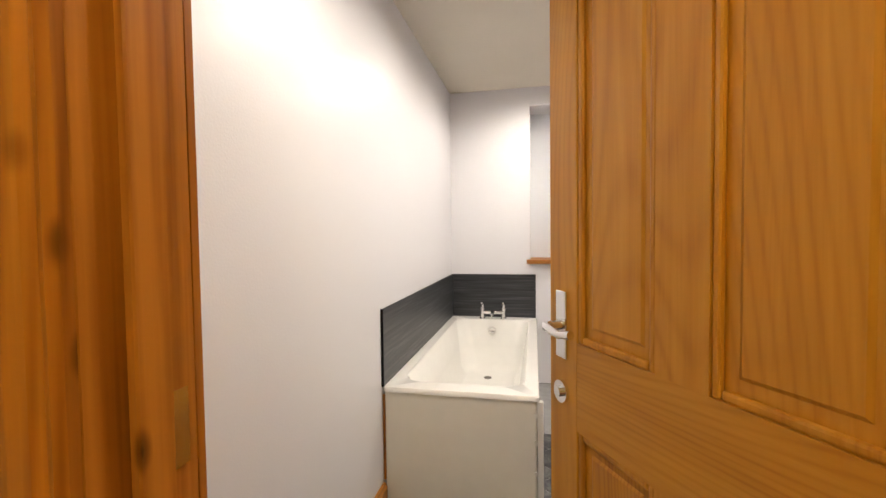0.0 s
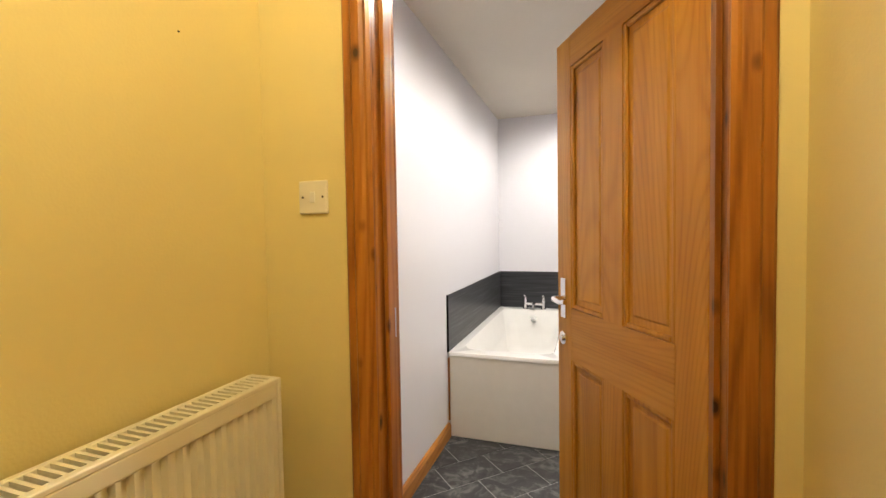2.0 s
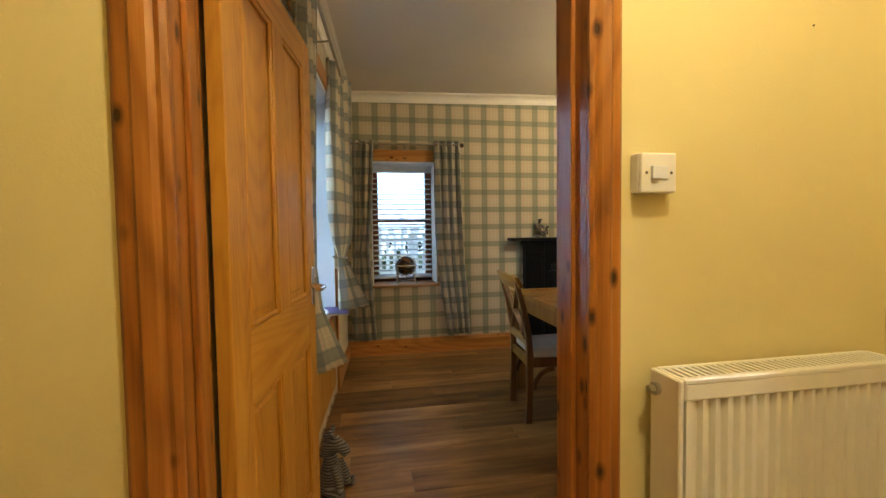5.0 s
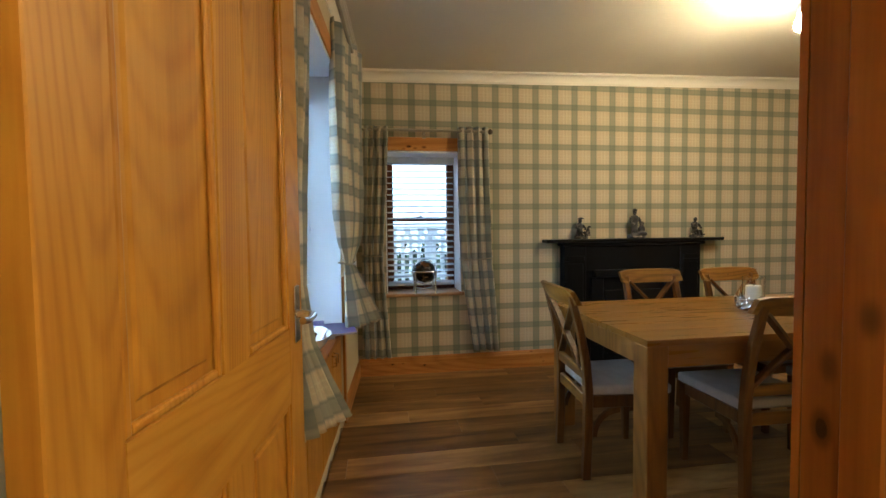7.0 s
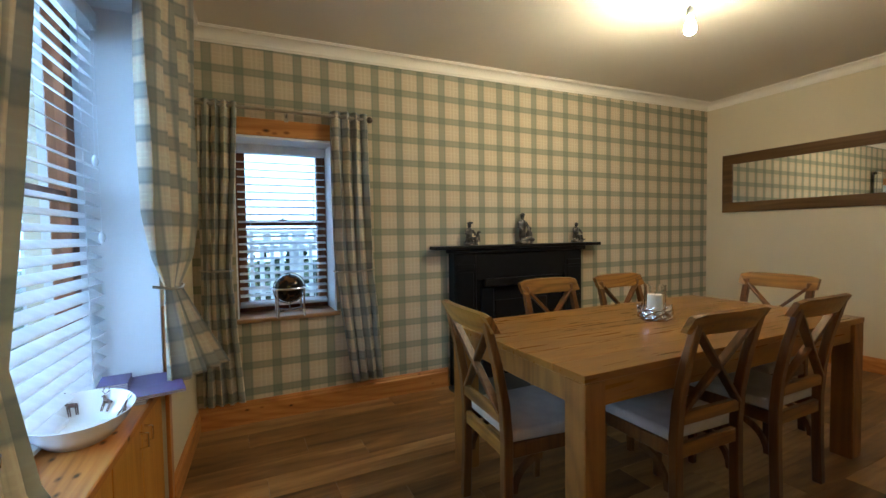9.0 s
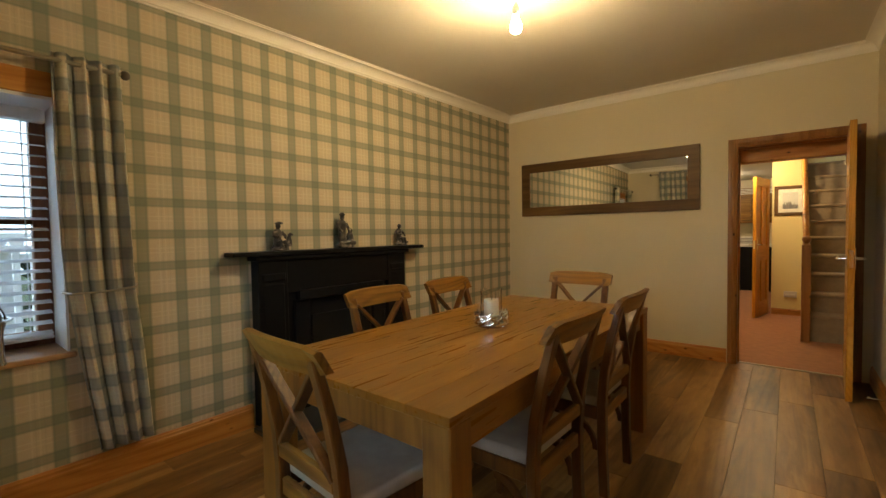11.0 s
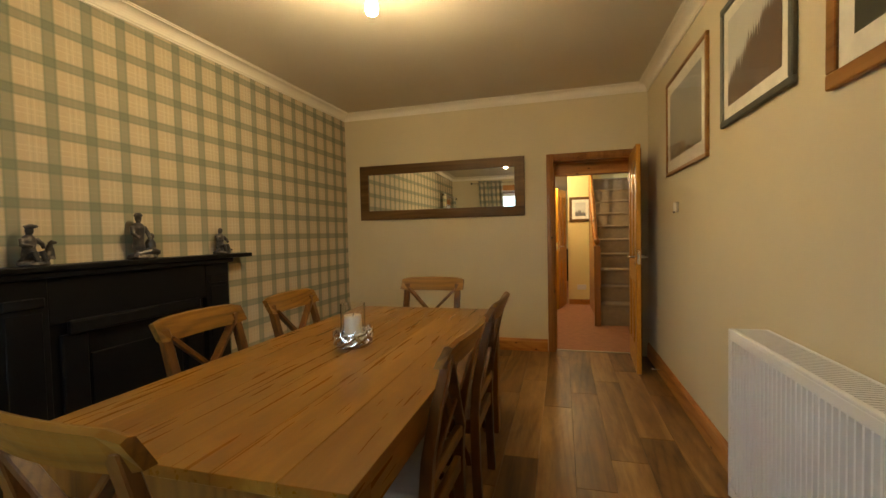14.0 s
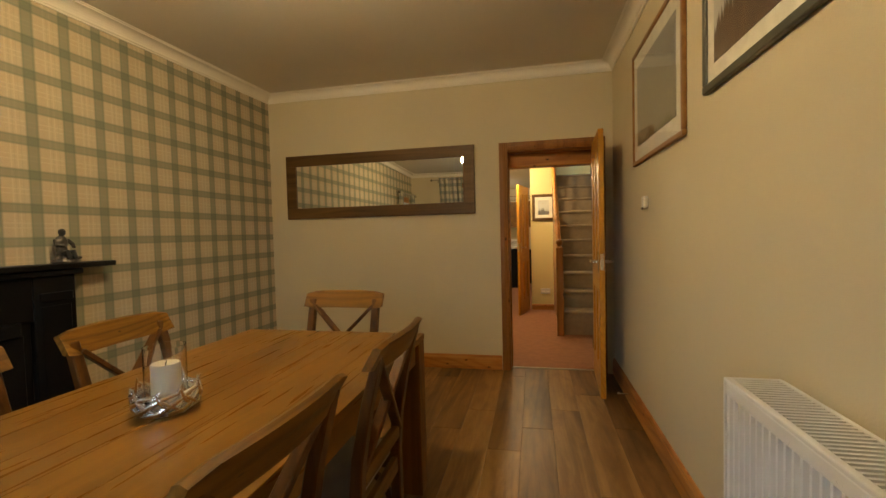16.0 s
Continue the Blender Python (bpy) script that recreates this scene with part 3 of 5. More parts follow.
_up = math.degrees(math.atan(FALL))
coving("trim_coving_west", pose(PW, MN, CEIL + MN * FALL, rz=-90) @ pose(0, 0, 0, ry=_up), MN + 1.3)
coving("trim_coving_north", pose(DW, MN, CEIL + MN * FALL, rz=180), DW - PW)
coving("trim_coving_east", pose(DW, -1.45, CEIL - 1.45 * FALL, rz=90) @ pose(0, 0, 0, ry=-_up), MN + 1.45)
coving("trim_coving_south", S_M @ pose(0, 0, CEIL - 1.33 * FALL), 3.27)



def doorway(name, m, width, height, depth, label, arch=0.075, both=True, stop=None, front="pine", first=None):
    """Lining, stops and moulded architraves of a doorway. Local x across the opening from its first jamb, y through the wall, z up."""
    base = tagged(thing(name, m, label, "door frame"), kind="structure")
    t = 0.028
    part("jamb", box(0, 0, 0, t, depth, height, 0.002), M["pine"], base)
    part("jamb", box(width - t, 0, 0, width, depth, height, 0.002), M["pine"], base)
    part("head_lining", box(t, 0, height - t, width - t, depth, height, 0.002), M["pine_x"], base)
    s = depth * 0.5 if stop is None else stop
    part("door_stop", box(t, s - 0.02, 0, t + 0.012, s + 0.02, height - t, 0.002), M["pine"], base)
    part("door_stop", box(width - t - 0.012, s - 0.02, 0, width - t, s + 0.02, height - t, 0.002), M["pine"], base)
    part("door_stop", box(t + 0.012, s - 0.02, height - t - 0.012, width - t - 0.012, s + 0.02, height - t, 0.002), M["pine_x"], base)

    def prof(sign, y):
        # across the face from the opening outwards
        w = arch
        return [(0.0, y), (0.0, y - sign * 0.010), (w * 0.12, y - sign * 0.015), (w * 0.22, y - sign * 0.013), (w * 0.34, y - sign * 0.019), (w * 0.60, y - sign * 0.022), (w * 0.68, y - sign * 0.017), (w * 0.92, y - sign * 0.017), (w, y - sign * 0.012), (w, y)]
    for y, sign in ((0, 1), (depth, -1)) if both else ((0, 1),):
        bm = bmesh.new()
        prism(bm, [(0.028 - a * (first or arch) / arch, b) for a, b in prof(sign, y)], 0, height + arch - 0.028, "z")
        part("architrave", bm, M[front if sign > 0 else "pine"], base)
        bm = bmesh.new()
        prism(bm, [(width - 0.028 + a, b) for a, b in prof(sign, y)], 0, height + arch - 0.028, "z")
        part("architrave", bm, M[front if sign > 0 else "pine"], base)
        bm = bmesh.new()
        prism(bm, [(b, height - 0.028 + a) for a, b in prof(sign, y)], 0.028, width - 0.028, "x")
        part("architrave", bm, M["pine_x" if front == "pine" or sign < 0 else front], base)
    return base


doorway("door_frame_dining", pose(HW, D_OPEN[0], 0, rz=90), D_OPEN[1] - D_OPEN[0], HEAD, HW - DW, "knotty varnished pine frame round the dining doorway", first=0.095)
doorway("door_frame_bathroom", pose(B_OPEN[0], HN, 0), B_OPEN[1] - B_OPEN[0], HEAD, BS - HN, "knotty varnished pine frame round the bathroom doorway")
# front architraves take the darkened pine in place of real shade
doorway("door_frame_landing", pose(L_OPEN[0], MN, 0), L_OPEN[1] - L_OPEN[0], 2.005, 0.16, "pine frame round the landing doorway, its unlit side coloured darker", front="pine_shaded")


def lever_handle(parent, x, y, z, side, toward, turn=True):
    """A chrome lever on a plate at the face y, standing out along side; the lever points along toward (+1 or -1 in x)."""
    plate = part("handle_plate", box(x - 0.02, min(y, y + side * 0.006), z - 0.075, x + 0.02, max(y, y + side * 0.006), z + 0.075, 0.002), M["chrome"], parent, "chrome handle plate")
    bm = bmesh.new()
    tube(bm, [(x, y, z), (x, y + side * 0.045, z)], [0.013, 0.009], 12)
    tube(bm, [(x, y + side * 0.042, z), (x + toward * 0.02, y + side * 0.052, z), (x + toward * 0.07, y + side * 0.054, z - 0.004), (x + toward * 0.105, y + side * 0.05, z + 0.002)], [0.010, 0.010, 0.008, 0.009], 12)
    part("lever", bm, M["chrome"], plate, "chrome lever", True)
    if turn:
        bm = bmesh.new()
        tube(bm, [(x, y, z - 0.15), (x, y + side * 0.008, z - 0.15)], 0.025, 20)
        tube(bm, [(x, y + side * 0.006, z - 0.15), (x, y + side * 0.016, z - 0.15)], 0.012, 14)
        part("thumb_turn", bm, M["chrome"], plate, "chrome bathroom turn", True)


def panel_door(name, m, width, height, label, opens=1, turn=False):
    """A four panel pine door. Local origin at the hinge foot, x along the leaf, y through its thickness from 0 to 0.04."""
    base = tagged(thing(name, m, label, "door"), kind="structure")
    t, st, mid = 0.038, 0.105, 0.10
    z0, z1 = 0.008, height
    lock0, lock1 = 0.80, 0.99
    part("stile", box(0, 0, z0, st, t, z1, 0.002), M["door"], base)
    part("stile", box(width - st, 0, z0, width, t, z1, 0.002), M["door"], base)
    for a, b in ((z0, 0.21), (lock0, lock1), (z1 - 0.11, z1)):
        part("rail", box(st, 0.0, a, width - st, t, b), M["door_rail"], base)
    c = width / 2
    for a, b in ((0.21, lock0), (lock1, z1 - 0.11)):
        part("muntin", box(c - mid / 2, 0.0, a, c + mid / 2, t, b), M["door"], base)
        for x0, x1 in ((st, c - mid / 2), (c + mid / 2, width - st)):
            bm = bmesh.new()
            bx(bm, x0, 0.013, a, x1, t - 0.013, b)
            e = 0.035
            for f0, f1 in ((0.0128, 0.0095), (t - 0.0128, t - 0.0095)):
                outer = [bm.verts.new(p) for p in ((x0 + e, f0, a + e), (x1 - e, f0, a + e), (x1 - e, f0, b - e), (x0 + e, f0, b - e))]
                d = 0.006
                inner = [bm.verts.new(p) for p in ((x0 + e + d, f1, a + e + d), (x1 - e - d, f1, a + e + d), (x1 - e - d, f1, b - e - d), (x0 + e + d, f1, b - e - d))]
                for i in range(4):
                    bm.faces.new((outer[i], outer[(i + 1) % 4], inner[(i + 1) % 4], inner[i]))
                bm.faces.new(inner)
            bmesh.ops.recalc_face_normals(bm, faces=bm.faces)
            p = part("panel", bm, M["door"], base)
            for face, sg in ((0.0, 1), (t, -1)):
                bm = bmesh.new()
                w = 0.016
                for u0, v0, u1, v1 in ((x0, a, x0 + w, b), (x1 - w, a, x1, b), (x0 + w, a, x1 - w, a + w), (x0 + w, b - w, x1 - w, b)):
                    bx(bm, u0, min(face + sg * 0.002, face + sg * 0.013), v0, u1, max(face + sg * 0.002, face + sg * 0.013), v1)
                soften(bm, 0.005, 2)
                part("panel_moulding", bm, M["door"], p)
    for y, side in ((0, -1), (t, 1)):
        lever_handle(base, width - 0.052, y, 1.02, side, -1, turn)
    part("latch_plate", box(width - 0.001, t / 2 - 0.012, 0.96, width + 0.0015, t / 2 + 0.012, 1.08), M["chrome"], base, "chrome latch plate")
    for z in (0.2, 1.75):
        bm = bmesh.new()
        tube(bm, [(-0.004, -0.004, z), (-0.004, -0.004, z + 0.08)], 0.006, 8)
        part("hinge", bm, M["chrome"], base, "steel butt hinge", True)
    return base


def hung(hx, hy, fx, fy):
    return pose(hx, hy, 0, rz=math.degrees(math.atan2(fy - hy, fx - hx)))


panel_door("door_bathroom", hung(0.406, 0.352, 0.045, 1.001) @ pose(0, -0.038, 0), 0.738, 1.97, "honey pine four panel bathroom door standing open", turn=True)
panel_door("door_dining", hung(-0.850, -1.4135, -1.638, -1.318) @ pose(0, -0.038, 0), 0.792, 1.975, "honey pine four panel dining door standing open")
panel_door("door_landing", hung(-0.985, 3.985, -1.025, 3.31), 0.69, 1.985, "pine panelled door folded back against the wall")
panel_door("door_kitchen", hung(-1.60, 7.05, -1.73, 6.45), 0.62, 1.95, "pine panelled kitchen door standing ajar")

# ---- garden ----
_k = Mat("overcast_backdrop", (0.8, 0.85, 0.9), 1.0)
_k.set("Emission Color", (0.64, 0.84, 1.0, 1))
_k.set("Emission Strength", 2.4)
M["backdrop"] = _k.m
_k = Mat("bright_overcast_backdrop", (0.8, 0.85, 0.9), 1.0)
_k.set("Emission Color", (0.60, 0.82, 1.0, 1))
_k.set("Emission Strength", 14.0)
M["backdrop_s"] = _k.m
setting("backdrop_west", box(-30.2, -30, -0.4, -30, 30, 16), M["backdrop"], "pale overcast sky", "sky")
setting("backdrop_south", box(-30, -30.2, -0.4, 30, -30, 16), M["backdrop_s"], "pale overcast sky", "sky")


def garden_fence(m, length, label):
    base = thing("garden_fence", m, label, "fence")
    n = int(length / 0.115)
    for i in range(n + 1):
        x = -length / 2 + i * 0.115
        part("slat", box(x - 0.026, 0, -0.4, x + 0.026, 0.02, 1.16, 0.004), M["fence_white"], base)
    for z in (0.05, 0.55, 1.05):
        part("rail", box(-length / 2, 0.02, z, length / 2, 0.055, z + 0.075, 0.004), M["fence_white"], base)
    for i in range(int(length / 1.2) + 1):
        x = -length / 2 + i * 1.2 + 0.2
        part("post", box(x - 0.05, 0.055, -0.45, x + 0.05, 0.15, 1.28, 0.006), M["fence_white"], base)
    part("top_rail", box(-length / 2, -0.02, 1.16, length / 2, 0.06, 1.2, 0.006), M["fence_white"], base)
    for i in range(int(length / 0.2)):
        x = -length / 2 + i * 0.2
        part("trellis_block", box(x, 0, 1.2, x + 0.1, 0.03, 1.27, 0.004), M["fence_white"], base)
    part("trellis_cap", box(-length / 2, -0.01, 1.27, length / 2, 0.04, 1.31, 0.005), M["fence_white"], base)
    return base


garden_fence(pose(-6.6, -0.6, 0, rz=90), 4.6, "white painted slatted garden fence outside the window")
_bm = bmesh.new()
for _i in range(900):
    _c = Vector((-8.2 + random.uniform(-0.35, 0.35), random.uniform(-4.5, 3.5), random.uniform(-0.45, 0.95 + 0.15 * random.random())))
    _s = random.uniform(0.05, 0.12)
    _d = Euler((random.uniform(0, 6), random.uniform(0, 6), random.uniform(0, 6))).to_matrix()
    _bm.faces.new([_bm.verts.new(_c + _d @ Vector(p) * _s) for p in ((-1, -0.5, 0), (0.3, -0.8, 0.2), (1, 0.4, 0), (-0.4, 0.8, -0.2))])
tagged(part("hedge", _bm, M["hedge"]), "dark clipped garden hedge behind the fence", "hedge", kind="stuff")

# ---- windows ----


def blind(m, width, z0, z1, pitch, tilt, label, cord_at=None):
    """A slatted blind that hangs in the plane y = 0; local x across."""
    base = thing("venetian_blind", m, label, "blind")
    part("headrail", box(-width / 2, -0.035, z1, width / 2, 0.035, z1 + 0.075, 0.004), M["slat"], base)
    bm = box(-width / 2 + 0.006, -0.025, -0.0014, width / 2 - 0.006, 0.025, 0.0014)
    me = bpy.data.meshes.new("slat")
    bm.to_mesh(me)
    bm.free()
    me.materials.append(M["slat"])
    z = z0 + 0.03
    while z < z1 - 0.012:
        ob = new("slat", me)
        ob.matrix_basis = pose(0, 0, z, rx=tilt)
        ob.parent = base
        z += pitch
    part("bottom_rail", box(-width / 2 + 0.004, -0.027, z0, width / 2 - 0.004, 0.027, z0 + 0.018, 0.004), M["slat"], base)
    for x in (-width * 0.36, width * 0.36):
        part("ladder_tape", box(x - 0.003, 0.026, z0 + 0.01, x + 0.003, 0.0275, z1), M["slat"], base)
    if cord_at:
        for x, z in cord_at:
            bm = bmesh.new()
            tube(bm, [(x, 0.04, z1), (x, 0.04, z)], 0.0015, 6)
            lathe(bm, [(0.004, 0.0), (0.010, -0.012), (0.012, -0.03), (0.006, -0.045)], 10, (x, 0.04, z))
            part("pull_cord", bm, M["slat"], base, "white cord with a plastic acorn", True)
    return base


def sash_window(name, m, width, z0, z1, label, rail_at):
    """A stained timber sash in the plane y = 0, local x across."""
    base = tagged(thing(name, m, label, "window"), kind="structure")
    w = width / 2
    for x0, x1 in ((-w, -w + 0.075), (w - 0.075, w)):
        part("window_frame", box(x0, -0.04, z0, x1, 0.03, z1, 0.004), M["dark_window"], base)
    part("window_frame", box(-w + 0.075, -0.04, z0, w - 0.075, 0.03, z0 + 0.07, 0.004), M["dark_window"], base)
    part("window_frame", box(-w + 0.075, -0.04, z1 - 0.06, w - 0.075, 0.03, z1, 0.004), M["dark_window"], base)
    part("meeting_rail", box(-w + 0.075, -0.035, rail_at - 0.02, w - 0.075, 0.02, rail_at + 0.02, 0.004), M["dark_window"], base)
    bm = box(-0.03, 0.02, rail_at + 0.018, 0.03, 0.036, rail_at + 0.03, 0.003)
    tube(bm, [(0.0, 0.028, rail_at + 0.03), (0.012, 0.028, rail_at + 0.045)], 0.006, 8)
    part("sash_latch", bm, M["brass"], base, "dark metal sash latch")
    for a, b in ((z0 + 0.07, rail_at - 0.02), (rail_at + 0.02, z1 - 0.06)):
        p = part("pane", box(-w + 0.075, -0.008, a, w - 0.075, -0.004, b), M["glass"], base)
        p.visible_shadow = False
    return base


# small window in the tartan wall
_cy = (W_OPEN[0] + W_OPEN[1]) / 2
sash_window("window_1", pose(PW - 0.33, _cy, 0, rz=90), 0.65, 0.70, 1.92, "brown stained timber sash window in a deep recess", 1.345)
blind(pose(PW - 0.265, _cy, 0, rz=90), 0.62, 0.735, 1.845, 0.0535, 15, "white slatted blind hanging open in the small window")
setting("trim_reveal", box(PW - 0.36, W_OPEN[0], 0.70, PW - 0.004, W_OPEN[0] + 0.010, 1.92), M["white"], "white painted window reveal", "reveal")
setting("trim_reveal_far", box(PW - 0.36, W_OPEN[1] - 0.010, 0.70, PW - 0.004, W_OPEN[1], 1.92), M["white"], "white painted window reveal", "reveal")
setting("trim_reveal_top", box(PW - 0.36, W_OPEN[0] + 0.010, 1.905, PW - 0.004, W_OPEN[1] - 0.010, 1.92), M["white"], "white painted window soffit", "reveal")
setting("lintel_1", box(PW - 0.20, W_OPEN[0] - 0.0, 1.921, PW + 0.004, W_OPEN[1] + 0.0, 2.034, 0.003), M["pine_y"], "orange pine lintel board over the small window", "lintel")
setting("sill_1", box(PW - 0.32, W_OPEN[0] - 0.02, 0.672, PW + 0.03, W_OPEN[1] + 0.02, 0.70, 0.006), M["sill_wood"], "brown varnished window sill board", "sill")

# large window in the recess, in the axes of the window wall
_sc = (S_OPEN[0] + S_OPEN[1]) / 2
sash_window("window_2", S_M @ pose(_sc, -0.305, 0), 1.35, 0.63, 2.2, "brown stained timber window behind a white blind", 1.42)
blind(S_M @ pose(_sc, -0.218, 0), 1.33, 0.635, 2.10, 0.052, -32, "white slatted blind over the large recessed window", [(-0.56, 1.58), (-0.60, 1.28)])
for _n, _a in (("trim_recess_west", (S_OPEN[0], 0.63, S_OPEN[0] + 0.012, 2.20)), ("trim_recess_east", (S_OPEN[1] - 0.012, 0.63, S_OPEN[1], 2.20)), ("trim_recess_top", (S_OPEN[0], 2.20, S_OPEN[1], 2.219))):
    setting(_n, box(_a[0], -0.40, _a[1], _a[2], -0.003, _a[3]), M["white"], "white painted window recess lining", "reveal").matrix_basis = S_M
setting("lintel_2", box(S_OPEN[0] - 0.02, -0.05, 2.222, S_OPEN[1] + 0.02, 0.006, 2.34, 0.003), M["pine_x"], "orange pine lintel board over the large window", "lintel").matrix_basis = S_M
setting("trim_recess_post", box(S_OPEN[0] - 0.045, 0.0, 0.0, S_OPEN[0] + 0.008, 0.016, 0.95, 0.003), M["pine"], "varnished pine edge strip beside the cupboard", "trim").matrix_basis = S_M

_cup = thing("window_cupboard", S_M @ pose(_sc, 0, 0), "low pine cupboard built under the large window", "cupboard")
_cw = (S_OPEN[1] - S_OPEN[0]) / 2 - 0.014
part("worktop", box(-_cw, -0.268, 0.595, _cw, 0.012, 0.625, 0.004), M["pine_x"], _cup)
part("body", box(-_cw, -0.26, 0.0, _cw, -0.03, 0.595, 0.002), M["pine"], _cup)
for _i in range(4):
    _x0 = -_cw + 0.02 + _i * (2 * _cw - 0.04) / 4
    _x1 = _x0 + (2 * _cw - 0.04) / 4 - 0.006
    _d = part("cupboard_door", box(_x0, -0.028, 0.06, _x1, -0.008, 0.58, 0.003), M["door"], _cup)
    _hx = _x1 - 0.03 if _i % 2 == 0 else _x0 + 0.03
    _bm = bmesh.new()
    tube(_bm, [(_hx, -0.01, 0.49), (_hx, 0.018, 0.495), (_hx, 0.018, 0.545), (_hx, -0.01, 0.55)], 0.0045, 8)
    part("handle", _bm, M["chrome"], _d, "chrome bow handle", True)


def curtain(name, m, rows, folds, depth, label, seed, lining=False):
    """Hanging cloth: rows of (z, left, right, how far from the wall, fold depth) in local x and y, with folds and a thickness."""
    rng = random.Random(seed)
    base = thing("curtain", m, label, "curtain")
    bm = bmesh.new()
    uv = bm.loops.layers.uv.new("UVMap")
    nu, per = folds * 10, 5
    levels = []
    rows = [(*r, 0.0) if len(r) == 5 else r for r in rows]
    for a, b in zip(rows, rows[1:]):
        for i in range(per):
            f = i / per
            f = f * f * (3 - 2 * f)
            levels.append([p + (q - p) * f for p, q in zip(a, b)])
    levels.append(list(rows[-1]))
    wob = [rng.uniform(-0.6, 0.6) for _ in range(folds + 2)]
    cloth_w = max(r[2] - r[1] for r in rows) * 1.9
    grid, at = [], {}
    for z, left, right, off, amp, slope in levels:
        row = []
        for i in range(nu + 1):
            u = i / nu
            ph = u * folds * 2 * math.pi + wob[int(u * folds)] * 0.5 + 0.25 * math.sin(z * 3 + seed)
            x = left + (right - left) * (u + 0.012 * math.sin(ph * 2 + 1))
            y = off + slope * (u - 0.5) + amp * math.sin(ph) + 0.25 * amp * math.sin(2.3 * ph + z * 4)
            v = bm.verts.new((x, y, z))
            at[v] = (u * cloth_w, z)
            row.append(v)
        grid.append(row)
    for a, b in zip(grid, grid[1:]):
        for i in range(nu):
            f = bm.faces.new((a[i], b[i], b[i + 1], a[i + 1]))
            for l in f.loops:
                l[uv].uv = at[l.vert]
    ob = part("cloth", bm, M["curtain"], base, "", True)
    mod = ob.modifiers.new("thickness", "SOLIDIFY")
    mod.thickness = 0.004
    return base


def curtain_pole(m, x0, x1, z, label):
    base = thing("curtain_pole", m, label, "curtain pole")
    bm = bmesh.new()
    tube(bm, [(x0, 0.085, z), (x1, 0.085, z)], 0.011, 12)
    part("pole", bm, M["brass"], base, "", True)
    for x, s in ((x0, -1), (x1, 1)):
        bm = bmesh.new()
        lathe(bm, [(0.008, -0.022), (0.019, -0.014), (0.023, 0.0), (0.019, 0.014), (0.008, 0.022)], 14, (x + s * 0.018, 0.085, z))
        part("finial", bm, M["steel_dark"], base, "dark ball finial", True)
    for x in (x0 + 0.12, (x0 + x1) / 2, x1 - 0.12):
        bm = bmesh.new()
        tube(bm, [(x, 0.0, z - 0.02), (x, 0.05, z - 0.016), (x, 0.085, z - 0.012)], 0.006, 8)
        bx(bm, x - 0.014, 0.005, z - 0.05, x + 0.014, 0.009, z + 0.01)
        part("bracket", bm, M["brass"], base, "", True)
    return base


def tie_back(m, points, label):
    base = thing("curtain_tieback", m, label, "tieback")
    bm = bmesh.new()
    tube(bm, points, 0.006, 8)
    part("cord", bm, M["brass"], base, "", True)
    return base


W_M = pose(PW, 0, 0, rz=-90)   # local x runs towards -y along the tartan wall, y into the room
curtain_pole(W_M, 0.12, 1.21, 2.075, "brushed metal curtain pole over the small window")
curtain("curtain", W_M, [(2.115, 0.12, 0.385, 0.075, 0.022), (1.6, 0.11, 0.385, 0.075, 0.022), (1.2, 0.095, 0.375, 0.065, 0.022), (0.985, 0.085, 0.36, 0.05, 0.018), (0.7, 0.062, 0.33, 0.06, 0.022), (0.19, 0.035, 0.262, 0.07, 0.024)], 4, 0.1, "grey and beige tartan curtain beside the small window", 4)
curtain("curtain", W_M, [(2.105, 0.97, 1.185, 0.075, 0.024), (1.6, 0.99, 1.20, 0.075, 0.024), (1.03, 1.03, 1.20, 0.05, 0.022), (0.7, 1.01, 1.21, 0.06, 0.022), (0.17, 0.97, 1.21, 0.07, 0.024)], 4, 0.1, "grey and beige tartan curtain in the window corner", 9)
tie_back(W_M, [(0.07, 0.01, 1.0), (0.09, 0.085, 0.995), (0.22, 0.10, 0.985), (0.35, 0.085, 0.985), (0.37, 0.02, 0.99)], "silver chain tieback round a tartan curtain")
tie_back(W_M, [(1.02, 0.02, 1.03), (1.04, 0.085, 1.03), (1.12, 0.095, 1.03), (1.21, 0.06, 1.035)], "silver chain tieback round a tartan curtain")

curtain_pole(S_M, 0.48, 2.62, 2.40, "brushed metal curtain pole over the large window")
curtain("curtain", S_M, [(2.45, 0.62, 1.15, 0.060, 0.034, -0.07), (1.9, 0.64, 1.17, 0.058, 0.036, -0.075), (1.35, 0.70, 1.15, 0.060, 0.034, -0.07), (1.17, 0.82, 1.10, 0.062, 0.024, -0.06), (1.05, 0.945, 1.065, 0.062, 0.010, -0.02), (0.88, 0.90, 1.06, 0.095, 0.024, -0.08), (0.645, 0.775, 1.05, 0.145, 0.036, -0.16)], 4, 0.1, "tartan curtain tied back with daylight through it", 2)
curtain("curtain", S_M, [(2.45, 2.10, 2.44, 0.07, 0.026), (1.9, 2.12, 2.43, 0.068, 0.024), (1.35, 2.24, 2.43, 0.066, 0.020), (1.08, 2.35, 2.43, 0.08, 0.012, -0.02), (0.90, 2.32, 2.425, 0.085, 0.014, -0.04), (0.78, 2.295, 2.42, 0.115, 0.018, -0.06), (0.63, 2.245, 2.415, 0.15, 0.022, -0.10)], 5, 0.1, "tartan curtain tied back beside the dining door", 6)
tie_back(S_M, [(0.89, 0.004, 1.06), (0.925, 0.095, 1.045), (0.99, 0.095, 1.035), (1.06, 0.07, 1.04), (1.085, 0.01, 1.055)], "silver cord tieback round a tartan curtain")

# ---- dining furniture ----


